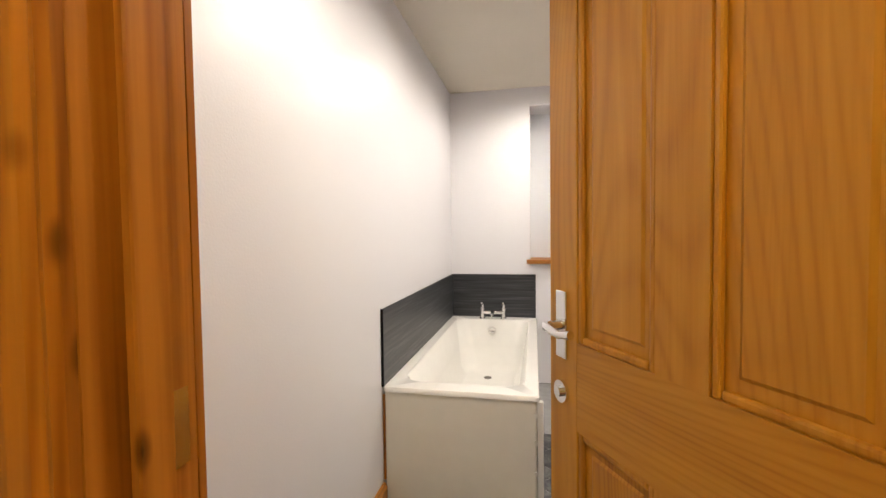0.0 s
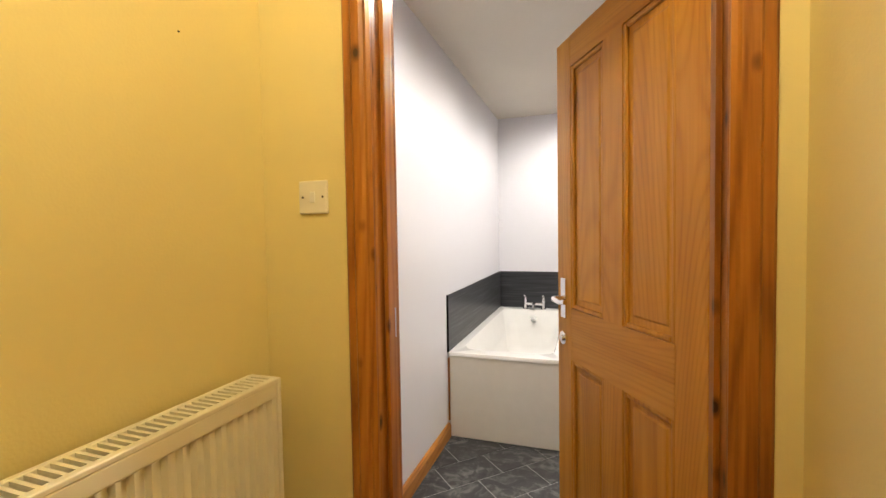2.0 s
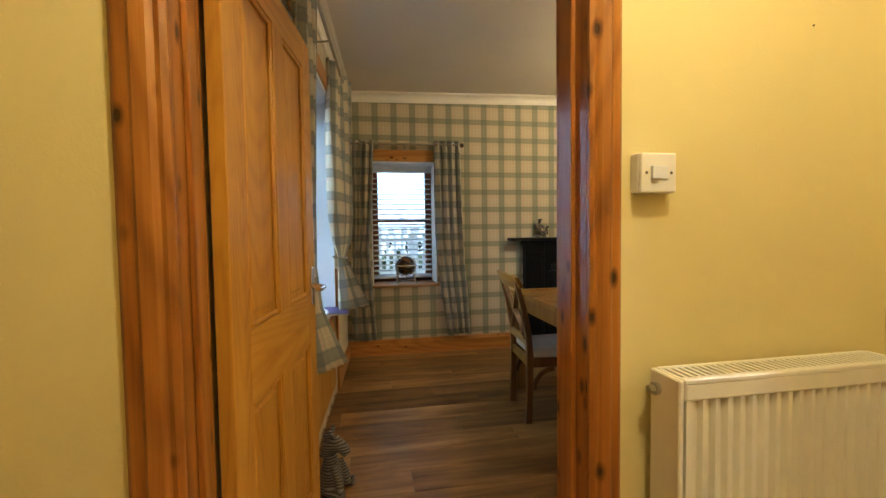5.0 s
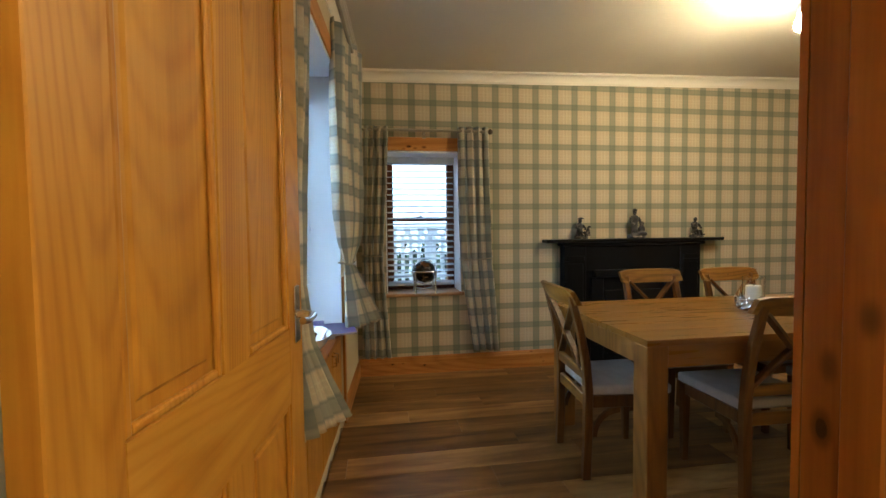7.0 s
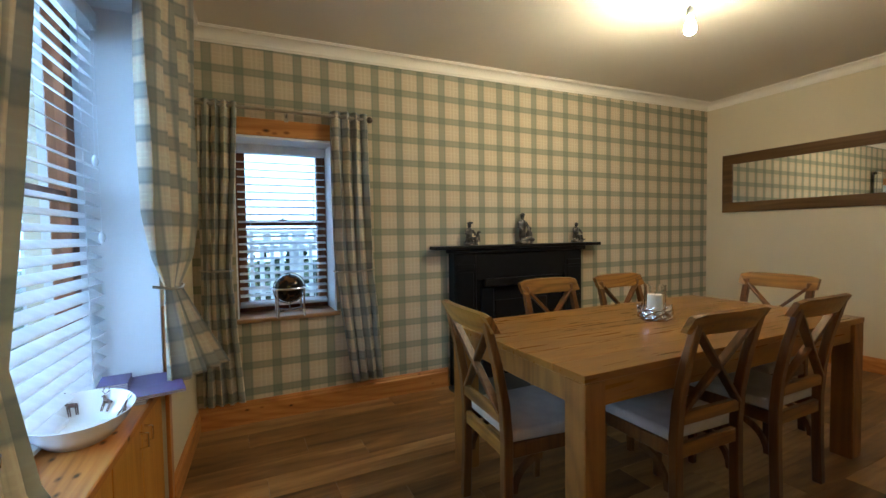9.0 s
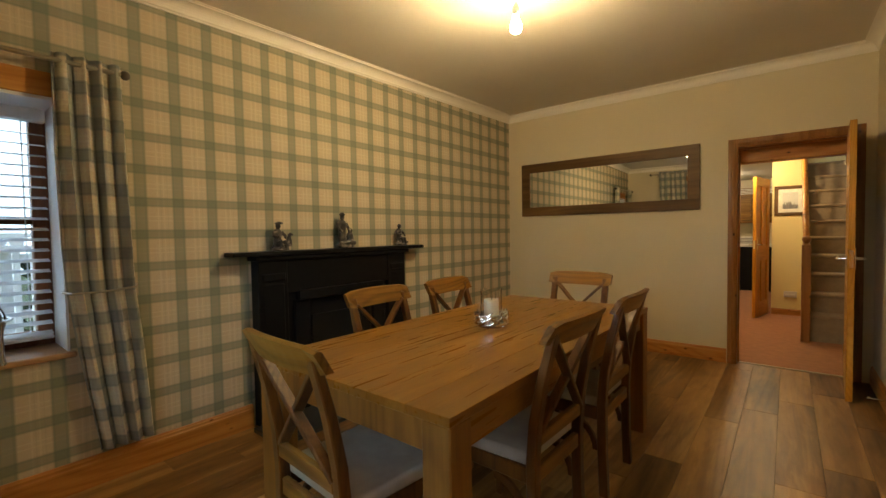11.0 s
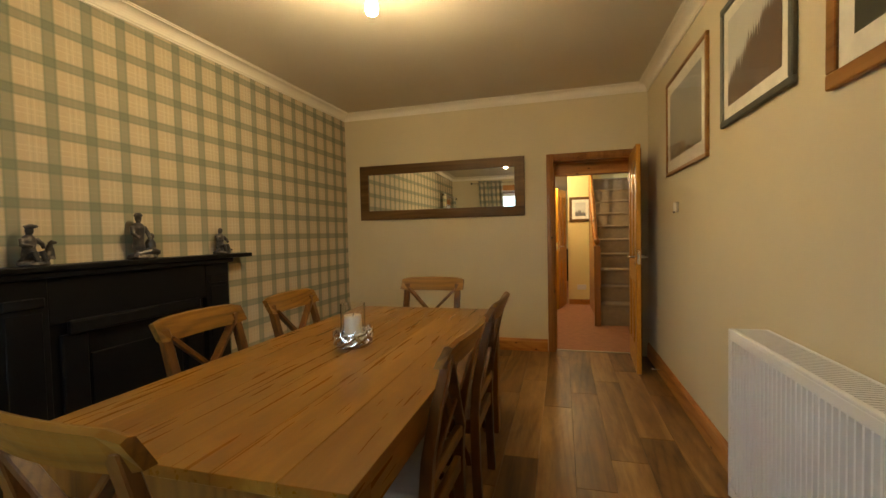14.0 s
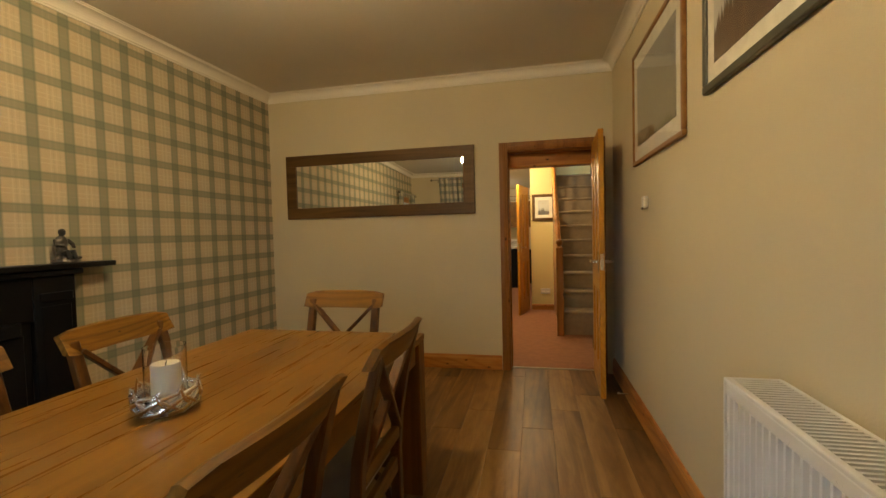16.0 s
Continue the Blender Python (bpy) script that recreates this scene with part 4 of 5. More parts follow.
def dining_chair(m, label):
    """Cross back chair. Local origin on the floor between the back feet, front towards +y."""
    c = thing("dining_chair", m, label, "chair", "chairs round the table")
    prof_f = [(0.012, 0.0), (0.020, 0.22), (0.022, 0.44), (0.010, 0.58), (-0.022, 0.74), (-0.070, 0.91)]
    prof_b = [(-0.028, 0.0), (-0.020, 0.22), (-0.018, 0.44), (-0.028, 0.58), (-0.056, 0.74), (-0.099, 0.91)]
    for x in (-0.205, 0.165):
        bm = bmesh.new()
        prism(bm, prof_f + prof_b[::-1], x, x + 0.04, "x")
        soften(bm, 0.004)
        part("leg", bm, M["chair"], c)
    # bowed top rail
    bm = bmesh.new()
    n, front = 10, []
    for i in range(n + 1):
        x = -0.226 + 0.452 * i / n
        bow = -0.028 * (1 - (x / 0.226) ** 2)
        crown = 0.006 * (1 - (x / 0.226) ** 2)
        e = 0.009 if i in (0, n) else 0.0
        front.append([bm.verts.new((x, y + bow, z)) for y, z in ((-0.044, 0.862 + e), (-0.080, 0.944 + crown - e), (-0.092, 0.948 + crown - e), (-0.106, 0.942 + crown - e), (-0.070, 0.862 + e))])
    for a, b in zip(front, front[1:]):
        for i in range(5):
            bm.faces.new((a[i], a[(i + 1) % 5], b[(i + 1) % 5], b[i]))
    bm.faces.new(front[0][::-1])
    bm.faces.new(front[-1])
    bmesh.ops.recalc_face_normals(bm, faces=bm.faces)
    part("backrest", bm, M["chair_rail"], c)

    def bar(p, q, w, t):
        b2 = bmesh.new()
        p, q = Vector(p), Vector(q)
        d = (q - p)
        rot = d.to_track_quat("Z", "Y").to_matrix().to_4x4()
        bx(b2, -w / 2, -t / 2, 0, w / 2, t / 2, d.length, Matrix.Translation(p) @ rot)
        return soften(b2, 0.003)
    part("cross_bar", bar((-0.168, -0.004, 0.535), (0.168, -0.066, 0.875), 0.036, 0.018), M["chair"], c)
    part("cross_bar", bar((0.168, -0.012, 0.535), (-0.168, -0.074, 0.875), 0.036, 0.018), M["chair"], c)
    part("lower_rail", box(-0.165, -0.022, 0.495, 0.165, 0.002, 0.545, 0.003), M["chair_rail"], c)
    # seat
    part("seat_rail", box(-0.165, -0.012, 0.360, 0.165, 0.012, 0.418, 0.003), M["chair_rail"], c)
    part("seat_rail", box(-0.165, 0.385, 0.360, 0.165, 0.407, 0.418, 0.003), M["chair_rail"], c)
    for x in (-0.202, 0.180):
        bm = bmesh.new()
        prism(bm, [(0.022, 0.360), (0.385, 0.360), (0.385, 0.418), (0.022, 0.418)], x, x + 0.022, "x")
        soften(bm, 0.003)
        part("seat_rail", bm, M["chair"], c)
        # curved bracket under the seat
        bm = bmesh.new()
        outer = [(0.02 + 0.14 * (1 - math.cos(a)), 0.215 + 0.145 * math.sin(a)) for a in [math.pi / 2 * i / 6 for i in range(7)]]
        inner = [(0.02 + 0.022 + 0.118 * (1 - math.cos(a)), 0.215 + 0.118 * math.sin(a)) for a in [math.pi / 2 * i / 6 for i in range(7)]]
        prism(bm, outer + inner[::-1], x + 0.003, x + 0.019, "x")
        part("bracket", bm, M["chair"], c)
    bm = bmesh.new()
    prism(bm, [(-0.195, 0.018), (0.195, 0.018), (0.215, 0.418), (-0.215, 0.418)], 0.419, 0.469, "z")
    soften(bm, 0.014, 3)
    part("seat", bm, M["seat"], c, "grey woven cloth seat pad", True)
    for x in (-0.188, 0.188):
        bm = bmesh.new()
        v = bx(bm, x - 0.015, 0.375, 0, x + 0.015, 0.405, 0.418)
        for p in v[4:]:
            p.co.x += 0.006 if p.co.x > x else -0.006
            p.co.y += 0.005 if p.co.y > 0.39 else -0.006
        soften(bm, 0.003)
        part("leg", bm, M["chair"], c)
    return c


_c0 = dining_chair(pose(-2.53, -0.05, 0, rz=-4), "waxed brown cross back chair pulled out at the table end")
for _m in (pose(-2.032, 0.705, 0, rz=88), pose(-2.020, 1.365, 0, rz=90), pose(-3.040, 0.800, 0, rz=-90), pose(-3.005, 1.385, 0, rz=-88), pose(-2.523, 2.125, 0, rz=180)):
    tagged(copy_thing(_c0, _m), "waxed brown cross back chair tucked under the table")

_t = thing("dining_table", pose(-2.515, 1.045, 0), "large oiled solid wood dining table", "table")
TX, TY, TZ = 0.485, 1.005, 0.765
_n = 6
for _i in range(_n):
    _a = -TX + _i * 2 * TX / _n
    part("board", box(_a + (0.0004 if _i else 0), -TY, TZ - 0.028, _a + 2 * TX / _n - 0.0004, TY, TZ, 0.0012), M["table"], _t)
for _sx in (-1, 1):
    part("apron", box(min(_sx * (TX - 0.045), _sx * (TX - 0.02)), -TY + 0.1, TZ - 0.128, max(_sx * (TX - 0.045), _sx * (TX - 0.02)), TY - 0.1, TZ - 0.0285, 0.002), M["table"], _t)
    for _sy in (-1, 1):
        _x, _y = _sx * (TX - 0.052), _sy * (TY - 0.052)
        part("leg", box(_x - 0.05, _y - 0.05, 0, _x + 0.05, _y + 0.05, TZ - 0.0285, 0.004), M["table_leg"], _t)
for _sy in (-1, 1):
    part("apron", box(-TX + 0.1, min(_sy * (TY - 0.045), _sy * (TY - 0.02)), TZ - 0.128, TX - 0.1, max(_sy * (TY - 0.045), _sy * (TY - 0.02)), TZ - 0.0285, 0.002), M["table_leg"], _t)

# candle holder of silver antlers
_h = thing("candle_holder", pose(-2.54, 1.045, TZ) @ Matrix.Diagonal((0.88, 0.88, 0.92, 1.0)), "silver antler candle holder with a glass cylinder", "candle holder")
_rng = random.Random(5)
for _i in range(9):
    _a = 2 * math.pi * _i / 9
    _up = 0.075 + 0.05 * _rng.random() * (_i % 2)
    _bm = bmesh.new()

    def _at(turn, rad, z):
        return (rad * math.cos(_a + turn), rad * math.sin(_a + turn), z)
    tube(_bm, [_at(-0.75, 0.080, 0.012), _at(-0.35, 0.090, 0.020), _at(0.1, 0.094, 0.044), _at(0.55, 0.094, 0.066), _at(0.95, 0.092, 0.070), _at(1.15, 0.097, _up + 0.012)], [0.009, 0.0105, 0.0105, 0.009, 0.007, 0.002], 9)
    tube(_bm, [_at(-0.1, 0.092, 0.034), _at(-0.3, 0.097, 0.056), _at(-0.4, 0.100, 0.078 + 0.015 * _rng.random())], [0.008, 0.006, 0.002], 8)
    tube(_bm, [_at(0.4, 0.094, 0.060), _at(0.7, 0.096, 0.040), _at(0.95, 0.092, 0.024)], [0.008, 0.007, 0.004], 8)
    part("antler", _bm, M["silver"], _h, "polished silver antler", True)
_bm = bmesh.new()
lathe(_bm, [(0.078, 0.0), (0.084, 0.006), (0.078, 0.014)], 24)
part("base_ring", _bm, M["silver"], _h, "", True)
_bm = bmesh.new()
for _r, _s in ((0.062, 1), (0.0595, -1)):
    _rows = [[_bm.verts.new((_r * math.cos(2 * math.pi * _i / 28), _r * math.sin(2 * math.pi * _i / 28), _z)) for _i in range(28)] for _z in (0.015, 0.205)]
    for _i in range(28):
        _f = (_rows[0][_i], _rows[0][(_i + 1) % 28], _rows[1][(_i + 1) % 28], _rows[1][_i])
        _bm.faces.new(_f if _s > 0 else _f[::-1])
_g = part("glass_cylinder", _bm, M["glass"], _h, "clear glass cylinder", True)
_g.visible_shadow = False
_bm = bmesh.new()
lathe(_bm, [(0.0375, 0.0), (0.038, 0.05), (0.038, 0.118), (0.036, 0.124), (0.024, 0.116), (0.004, 0.114)], 24)
_cd = thing("candle", pose(-2.54, 1.045, TZ + 0.0145), "thick ivory pillar candle inside the glass", "candle")
part("wax", _bm, M["candle"], _cd, "", True)
_bm = bmesh.new()
tube(_bm, [(0, 0, 0.112), (0.001, 0, 0.122), (0.004, 0.001, 0.130)], 0.0015, 6)
part("wick", _bm, M["black"], _cd, "burnt black wick")

# fireplace
_f = thing("fireplace_surround", pose(PW, 1.237, 0), "black painted fireplace surround with a narrow shelf", "fireplace")
part("shelf", box(0.001, -0.845, 1.118, 0.135, 0.88, 1.147, 0.006, 2), M["black"], _f)
part("shelf_moulding", box(0.001, -0.70, 1.085, 0.120, 0.70, 1.118, 0.008, 2), M["black"], _f)
part("jamb_panel", box(0.001, -0.675, 0.0, 0.10, -0.47, 1.085, 0.004), M["black"], _f)
part("jamb_panel", box(0.001, 0.46, 0.0, 0.10, 0.665, 1.085, 0.004), M["black"], _f)
part("frieze", box(0.001, -0.47, 0.86, 0.095, 0.46, 1.085, 0.003), M["black"], _f)
for _y in (-0.645, 0.490):
    part("jamb_moulding", box(0.10, _y, 0.15, 0.108, _y + 0.145, 0.93, 0.004), M["black"], _f)
    part("corbel", box(0.10, _y - 0.01, 0.95, 0.114, _y + 0.155, 1.0, 0.006), M["black"], _f)
part("insert_frame", box(0.095, -0.40, 0.80, 0.125, 0.39, 0.87, 0.012, 2), M["black"], _f, "black cast iron hood")
part("insert_panel", box(0.02, -0.47, 0.03, 0.07, 0.46, 0.86, 0.004), M["black"], _f)
for _y0, _y1 in ((-0.42, -0.30), (0.29, 0.41)):
    part("insert_side", box(0.07, _y0, 0.03, 0.10, _y1, 0.80, 0.006), M["black"], _f)
part("grate_panel", box(0.07, -0.28, 0.10, 0.085, 0.27, 0.68, 0.02, 2), M["black"], _f)
_hs = thing("hearth_slab", pose(PW, 1.237, 0), "black slate hearth slab on the floor", "hearth")
part("slab", box(0.10, -0.74, 0.0005, 0.43, 0.73, 0.03, 0.004), M["black_slate"], _hs)
part("slab_back", box(0.024, -0.67, 0.0005, 0.10, 0.66, 0.029), M["black_slate"], _hs)


def figurine(y, h, kind, label):
    """A small cast figure on a rocky base: one mesh."""
    bm = bmesh.new()
    s = h / 0.2

    def limb(points, radii, n=9):
        tube(bm, [(a * s, b * s, c * s) for a, b, c in points], [q * s for q in radii], n)

    def turned(profile, at=(0, 0, 0), sx=1.0, sy=1.0):
        lathe(bm, [(a * s, b * s) for a, b in profile], 14, tuple(c * s for c in at), sx, sy)
    rng = random.Random(int(h * 1000))
    turned([(0.040, 0), (0.046, 0.006), (0.043, 0.018), (0.030, 0.026)], sy=1.15)
    for i in range(5):
        limb([(rng.uniform(-0.02, 0.03), -0.035 + 0.018 * i, 0.012), (rng.uniform(-0.01, 0.03), -0.035 + 0.018 * i, 0.03 + 0.012 * rng.random())], [0.016, 0.007], 6)
    if kind == "tall":
        turned([(0.016, 0.03), (0.022, 0.05), (0.019, 0.08), (0.021, 0.11), (0.024, 0.132), (0.018, 0.148), (0.006, 0.155)], (0, -0.012, 0), 0.85)
        turned([(0.004, 0.152), (0.009, 0.160), (0.0115, 0.172), (0.0105, 0.182), (0.004, 0.189)], (0.002, -0.012, 0))
        turned([(0.014, 0.181), (0.015, 0.186), (0.009, 0.195), (0.003, 0.197)], (0.003, -0.012, 0))
        limb([(0, -0.034, 0.138), (0.010, -0.040, 0.108), (0.022, -0.026, 0.088)], [0.009, 0.008, 0.006])
        limb([(0, 0.010, 0.138), (0.010, 0.018, 0.110), (0.022, 0.016, 0.086)], [0.009, 0.008, 0.006])
        turned([(0.012, 0.03), (0.019, 0.05), (0.017, 0.072), (0.008, 0.088)], (0.008, 0.028, 0))
        turned([(0.004, 0.084), (0.010, 0.092), (0.010, 0.102), (0.004, 0.110)], (0.012, 0.030, 0))
        limb([(0.020, -0.030, 0.022), (0.030, 0.010, 0.034), (0.026, 0.045, 0.026)], [0.014, 0.016, 0.012])
    else:
        turned([(0.020, 0.028), (0.027, 0.05), (0.022, 0.085), (0.026, 0.118), (0.019, 0.138), (0.007, 0.147)], (0, -0.014, 0), 0.8)
        turned([(0.005, 0.144), (0.012, 0.152), (0.0145, 0.165), (0.012, 0.177), (0.004, 0.184)], (0.004, -0.012, 0))
        limb([(0.0, -0.036, 0.126), (0.012, -0.044, 0.098), (0.032, -0.016, 0.092)], [0.010, 0.009, 0.007])
        limb([(0.0, 0.010, 0.126), (0.014, 0.024, 0.100), (0.034, 0.016, 0.082)], [0.010, 0.009, 0.007])
        for d in (-0.022, 0.004):
            limb([(0.008, d, 0.052), (0.034, d + 0.008, 0.062), (0.040, d + 0.014, 0.024)], [0.014, 0.012, 0.009])
        if kind == "cap":
            turned([(0.016, 0.176), (0.024, 0.182), (0.020, 0.189), (0.006, 0.195)], (0.006, -0.008, 0))
            # the dog that sits beside
            limb([(0.010, 0.040, 0.030), (0.012, 0.045, 0.065), (0.016, 0.048, 0.098)], [0.016, 0.015, 0.010])
            limb([(0.016, 0.046, 0.100), (0.020, 0.054, 0.110), (0.026, 0.068, 0.106)], [0.011, 0.012, 0.006])
            limb([(0.022, 0.052, 0.08), (0.026, 0.056, 0.026)], [0.006, 0.005])
        else:
            limb([(0.030, 0.010, 0.030), (0.034, 0.045, 0.026)], [0.010, 0.008])
    ob = part("figurine", bm, M["figure"], None, "", True)
    ob.data.transform(Matrix.Diagonal((1.1, 1.2 if kind != "tall" else 1.15, 1.0, 1.0)))
    fuse = ob.modifiers.new("cast", "REMESH")
    fuse.mode, fuse.voxel_size, fuse.use_smooth_shade = "VOXEL", 0.0032, True
    ob.matrix_basis = pose(PW + 0.07, y, 1.147)
    return tagged(ob, label, "figurine", "figurines on the mantel shelf")


figurine(0.735, 0.20, "cap", "small dark resin figurine with a dog")
figurine(1.270, 0.275, "tall", "tall dark resin figurine on a base")
figurine(1.880, 0.205, "plain", "small seated grey and black resin figurine")

# long mirror
_m = thing("wall_mirror", pose(-2.95, MN, 1.745), "long mirror in a wide brown wooden frame", "mirror")
_x, _z, _w = 0.943, 0.311, 0.105
part("frame_bar", box(-_x, -0.026, _z - _w, _x, -0.001, _z, 0.003), M["mirror_wood"], _m)
part("frame_bar", box(-_x, -0.026, -_z, _x, -0.001, -_z + _w, 0.003), M["mirror_wood"], _m)
part("frame_bar", box(-_x, -0.0265, -_z + _w, -_x + _w, -0.001, _z - _w, 0.003), M["mirror_wood"], _m)
part("frame_bar", box(_x - _w, -0.0265, -_z + _w, _x, -0.001, _z - _w, 0.003), M["mirror_wood"], _m)
part("mirror_glass", box(-_x + _w - 0.01, -0.014, -_z + _w - 0.01, _x - _w + 0.01, -0.010, _z - _w + 0.01), M["mirror"], _m, "clear mirror glass")


def picture(m, w, h, frame_w, wood, print_mat, mount, label):
    """A framed print, local x across, its back at y = 0 and its face towards +y."""
    base = thing("framed_picture", m, label, "picture")
    x, z = w / 2, h / 2
    for a in ((-x, z - frame_w, x, z), (-x, -z, x, -z + frame_w)):
        part("frame_bar", box(a[0], 0.001, a[1], a[2], 0.022, a[3], 0.004), M[wood], base)
    for a in ((-x, -x + frame_w), (x - frame_w, x)):
        part("frame_bar", box(a[0], 0.001, -z + frame_w, a[1], 0.0215, z - frame_w, 0.004), M[wood], base)
    part("mount", box(-x + frame_w, 0.006, -z + frame_w, x - frame_w, 0.010, z - frame_w), M["card_white"], base, "cream mount board")
    part("print", box(-x + frame_w + mount, 0.0105, -z + frame_w + mount, x - frame_w - mount, 0.0125, z - frame_w - mount), M[print_mat], base)
    p = part("glass_pane", box(-x + frame_w, 0.0145, -z + frame_w, x - frame_w, 0.0165, z - frame_w), M["picture_glass"], base)
    p.visible_shadow = False
    return base


E_M = pose(DW, 0, 0, rz=90)  # local x runs towards +y, local y into the room
M["frame_gold"] = timber("light_oak_frame", (0.16, 0.064, 0.015), (0.27, 0.12, 0.029), (0.36, 0.175, 0.05), 0.4, "x")
M["frame_grey"] = plain("dark_green_grey_frame", (0.075, 0.075, 0.06), 0.45)
picture(E_M @ pose(2.585, 0, 2.02), 0.97, 0.71, 0.026, "frame_gold", "print_a", 0.085, "misty landscape print in a light oak frame")
picture(E_M @ pose(1.515, 0, 2.065), 0.72, 0.60, 0.032, "frame_grey", "print_b", 0.06, "woodland print in a dark grey frame")
picture(E_M @ pose(0.50, 0, 2.01), 0.91, 0.68, 0.05, "frame_gold", "print_c", 0.075, "moorland print in a wide brown frame")


def radiator(m, length, z0, z1, depth, mat, label, ribs):
    """A compact panel radiator. Local x along it, back at y = 0.03, front towards +y."""
    base = thing("radiator", m, label, "radiator")
    y0, y1 = 0.028, depth
    # ribbed front sheet
    bm = bmesh.new()
    n = max(3, int(length / ribs))
    prof = [(0.018, y1)]
    for i in range(n):
        a = 0.03 + (length - 0.06) * i / n
        p = (length - 0.06) / n
        prof += [(a + p * 0.10, y1), (a + p * 0.24, y1 - 0.013), (a + p * 0.60, y1 - 0.013), (a + p * 0.82, y1)]
    prof += [(length - 0.018, y1), (length - 0.018, y1 - 0.02), (0.018, y1 - 0.02)]
    prism(bm, prof, z0 + 0.045, z1 - 0.045, "z")
    part("front_panel", bm, M[mat], base)
    part("front_rim", box(0.014, y1 - 0.021, z1 - 0.046, length - 0.014, y1 + 0.001, z1 - 0.008, 0.005, 2), M[mat], base)
    part("front_rim", box(0.014, y1 - 0.021, z0, length - 0.014, y1 + 0.001, z0 + 0.046, 0.005, 2), M[mat], base)
    part("back_panel", box(0.018, y0, z0 + 0.01, length - 0.018, y0 + 0.016, z1 - 0.01, 0.003), M[mat], base)
    for a, b in ((0, 0.012), (length - 0.012, length)):
        part("side_panel", box(a, y0 - 0.002, z0 - 0.004, b, y1 + 0.002, z1, 0.003), M[mat], base)
    # top grille: rim and bars
    g = part("top_grille", box(0.012, y1 - 0.016, z1 - 0.01, length - 0.012, y1 + 0.002, z1 + 0.001, 0.002), M[mat], base)
    part("grille_rim", box(0.012, y0 - 0.002, z1 - 0.01, length - 0.012, y0 + 0.012, z1 + 0.001, 0.002), M[mat], g)
    me = bpy.data.meshes.new("grille_bar")
    bm = box(-0.0035, y0 + 0.012, z1 - 0.008, 0.0035, y1 - 0.016, z1)
    bm.to_mesh(me)
    bm.free()
    me.materials.append(M[mat])
    k = int((length - 0.03) / 0.0165)
    for i in range(k + 1):
        ob = new("grille_bar", me)
        ob.location = (0.015 + (length - 0.03) * i / k, 0, 0)
        ob.parent = g
    # one solid block, coloured as the shade between the fins
    part("fins", box(0.02, y0 + 0.018, z0 + 0.03, length - 0.02, y1 - 0.024, z1 - 0.03), M["gap_shade"], base, "dark block painted as the shade among the convector fins")
    bm = bmesh.new()
    tube(bm, [(-0.002, (y0 + y1) / 2, z1 - 0.065), (-0.016, (y0 + y1) / 2, z1 - 0.065)], 0.014, 14)
    tube(bm, [(-0.012, (y0 + y1) / 2, z1 - 0.065), (-0.030, (y0 + y1) / 2, z1 - 0.065)], 0.009, 6)
    part("end_plug", bm, M["brass"], base, "nickel plated end plug", True)
    for x in (0.06, length - 0.06):
        part("bracket", box(x - 0.015, 0.0, z0 + 0.1, x + 0.015, y0, z1 - 0.1), M[mat], base)
        bm = bmesh.new()
        tube(bm, [(x, (y0 + y1) / 2, z0 + 0.01), (x, (y0 + y1) / 2, -0.002)], 0.0075, 10)
        part("pipe", bm, M["brass"], base, "copper pipe", True)
    return base


_r = radiator(pose(HW, 0.145, 0, rz=-90), 0.60, 0.31, 0.924, 0.115, "rad_cream", "cream enamelled panel radiator under the switch", 0.033)
_bm = bmesh.new()
tube(_bm, [(0.600, 0.05, 0.885), (0.610, 0.05, 0.885)], 0.014, 16)
tube(_bm, [(0.610, 0.05, 0.885), (0.622, 0.05, 0.885)], [0.011, 0.009], 8)
part("bleed_valve", _bm, M["brass"], _r, "small nickel bleed valve", True)
radiator(E_M @ pose(0.095, 0, 0), 1.22, 0.15, 0.843, 0.165, "gloss_white", "white enamelled panel radiator below the pictures", 0.030)


def light_switch(m, boxed, label):
    base = thing("light_switch", m, label, "switch")
    y = 0.0
    if boxed:
        part("back_box", box(-0.0435, 0, -0.0435, 0.0435, 0.030, 0.0435, 0.003), M["plastic"], base)
        y = 0.030
    part("plate", box(-0.043, y, -0.043, 0.043, y + 0.009, 0.043, 0.004, 2), M["plastic"], base)
    for i in ((0,) if not boxed else (-0.6, 0.6)):
        bm = bmesh.new()
        w = 0.0075 if not boxed else 0.010
        v = bx(bm, i * 0.018 - w, y + 0.009, -0.014, i * 0.018 + w, y + (0.012 if i <= 0 else 0.018), 0.014)
        soften(bm, 0.001)
        part("rocker", bm, M["gloss_white"], base, "white rocker")
    for x in (-0.030, 0.030):
        bm = bmesh.new()
        tube(bm, [(x, y + 0.008, 0), (x, y + 0.0098, 0)], 0.0032, 10)
        part("screw", bm, M["steel_dark"], base, "small dark screw", True)
    return base


light_switch(pose(HW, -0.447, 1.354, rz=-90), True, "cream light switch on a raised box")
light_switch(pose(-0.5195, HN, 1.370, rz=180), False, "cream light switch beside the bathroom door")

# nail holes: small dark studs stand in for the shade inside them
for _y, _z2 in ((-0.345, 1.775), (-0.005, 1.715)):
    _nh = thing("wall_plug", pose(HW, _y, _z2, rz=-90), "tiny nail hole in the yellow hall wall, drawn as a dark stud", "screw plug", "plugs in the hall wall")
    _bm = bmesh.new()
    tube(_bm, [(0, 0.0, 0), (0, 0.0025, 0)], [0.0026, 0.0018], 8)
    part("plug", _bm, M["steel_dark"], _nh, "", True)

_s = thing("wall_sensor", E_M @ pose(2.80, 0, 1.415), "small white wall thermostat", "thermostat")
part("case", box(-0.03, 0.0, -0.036, 0.03, 0.026, 0.036, 0.006, 2), M["gloss_white"], _s)
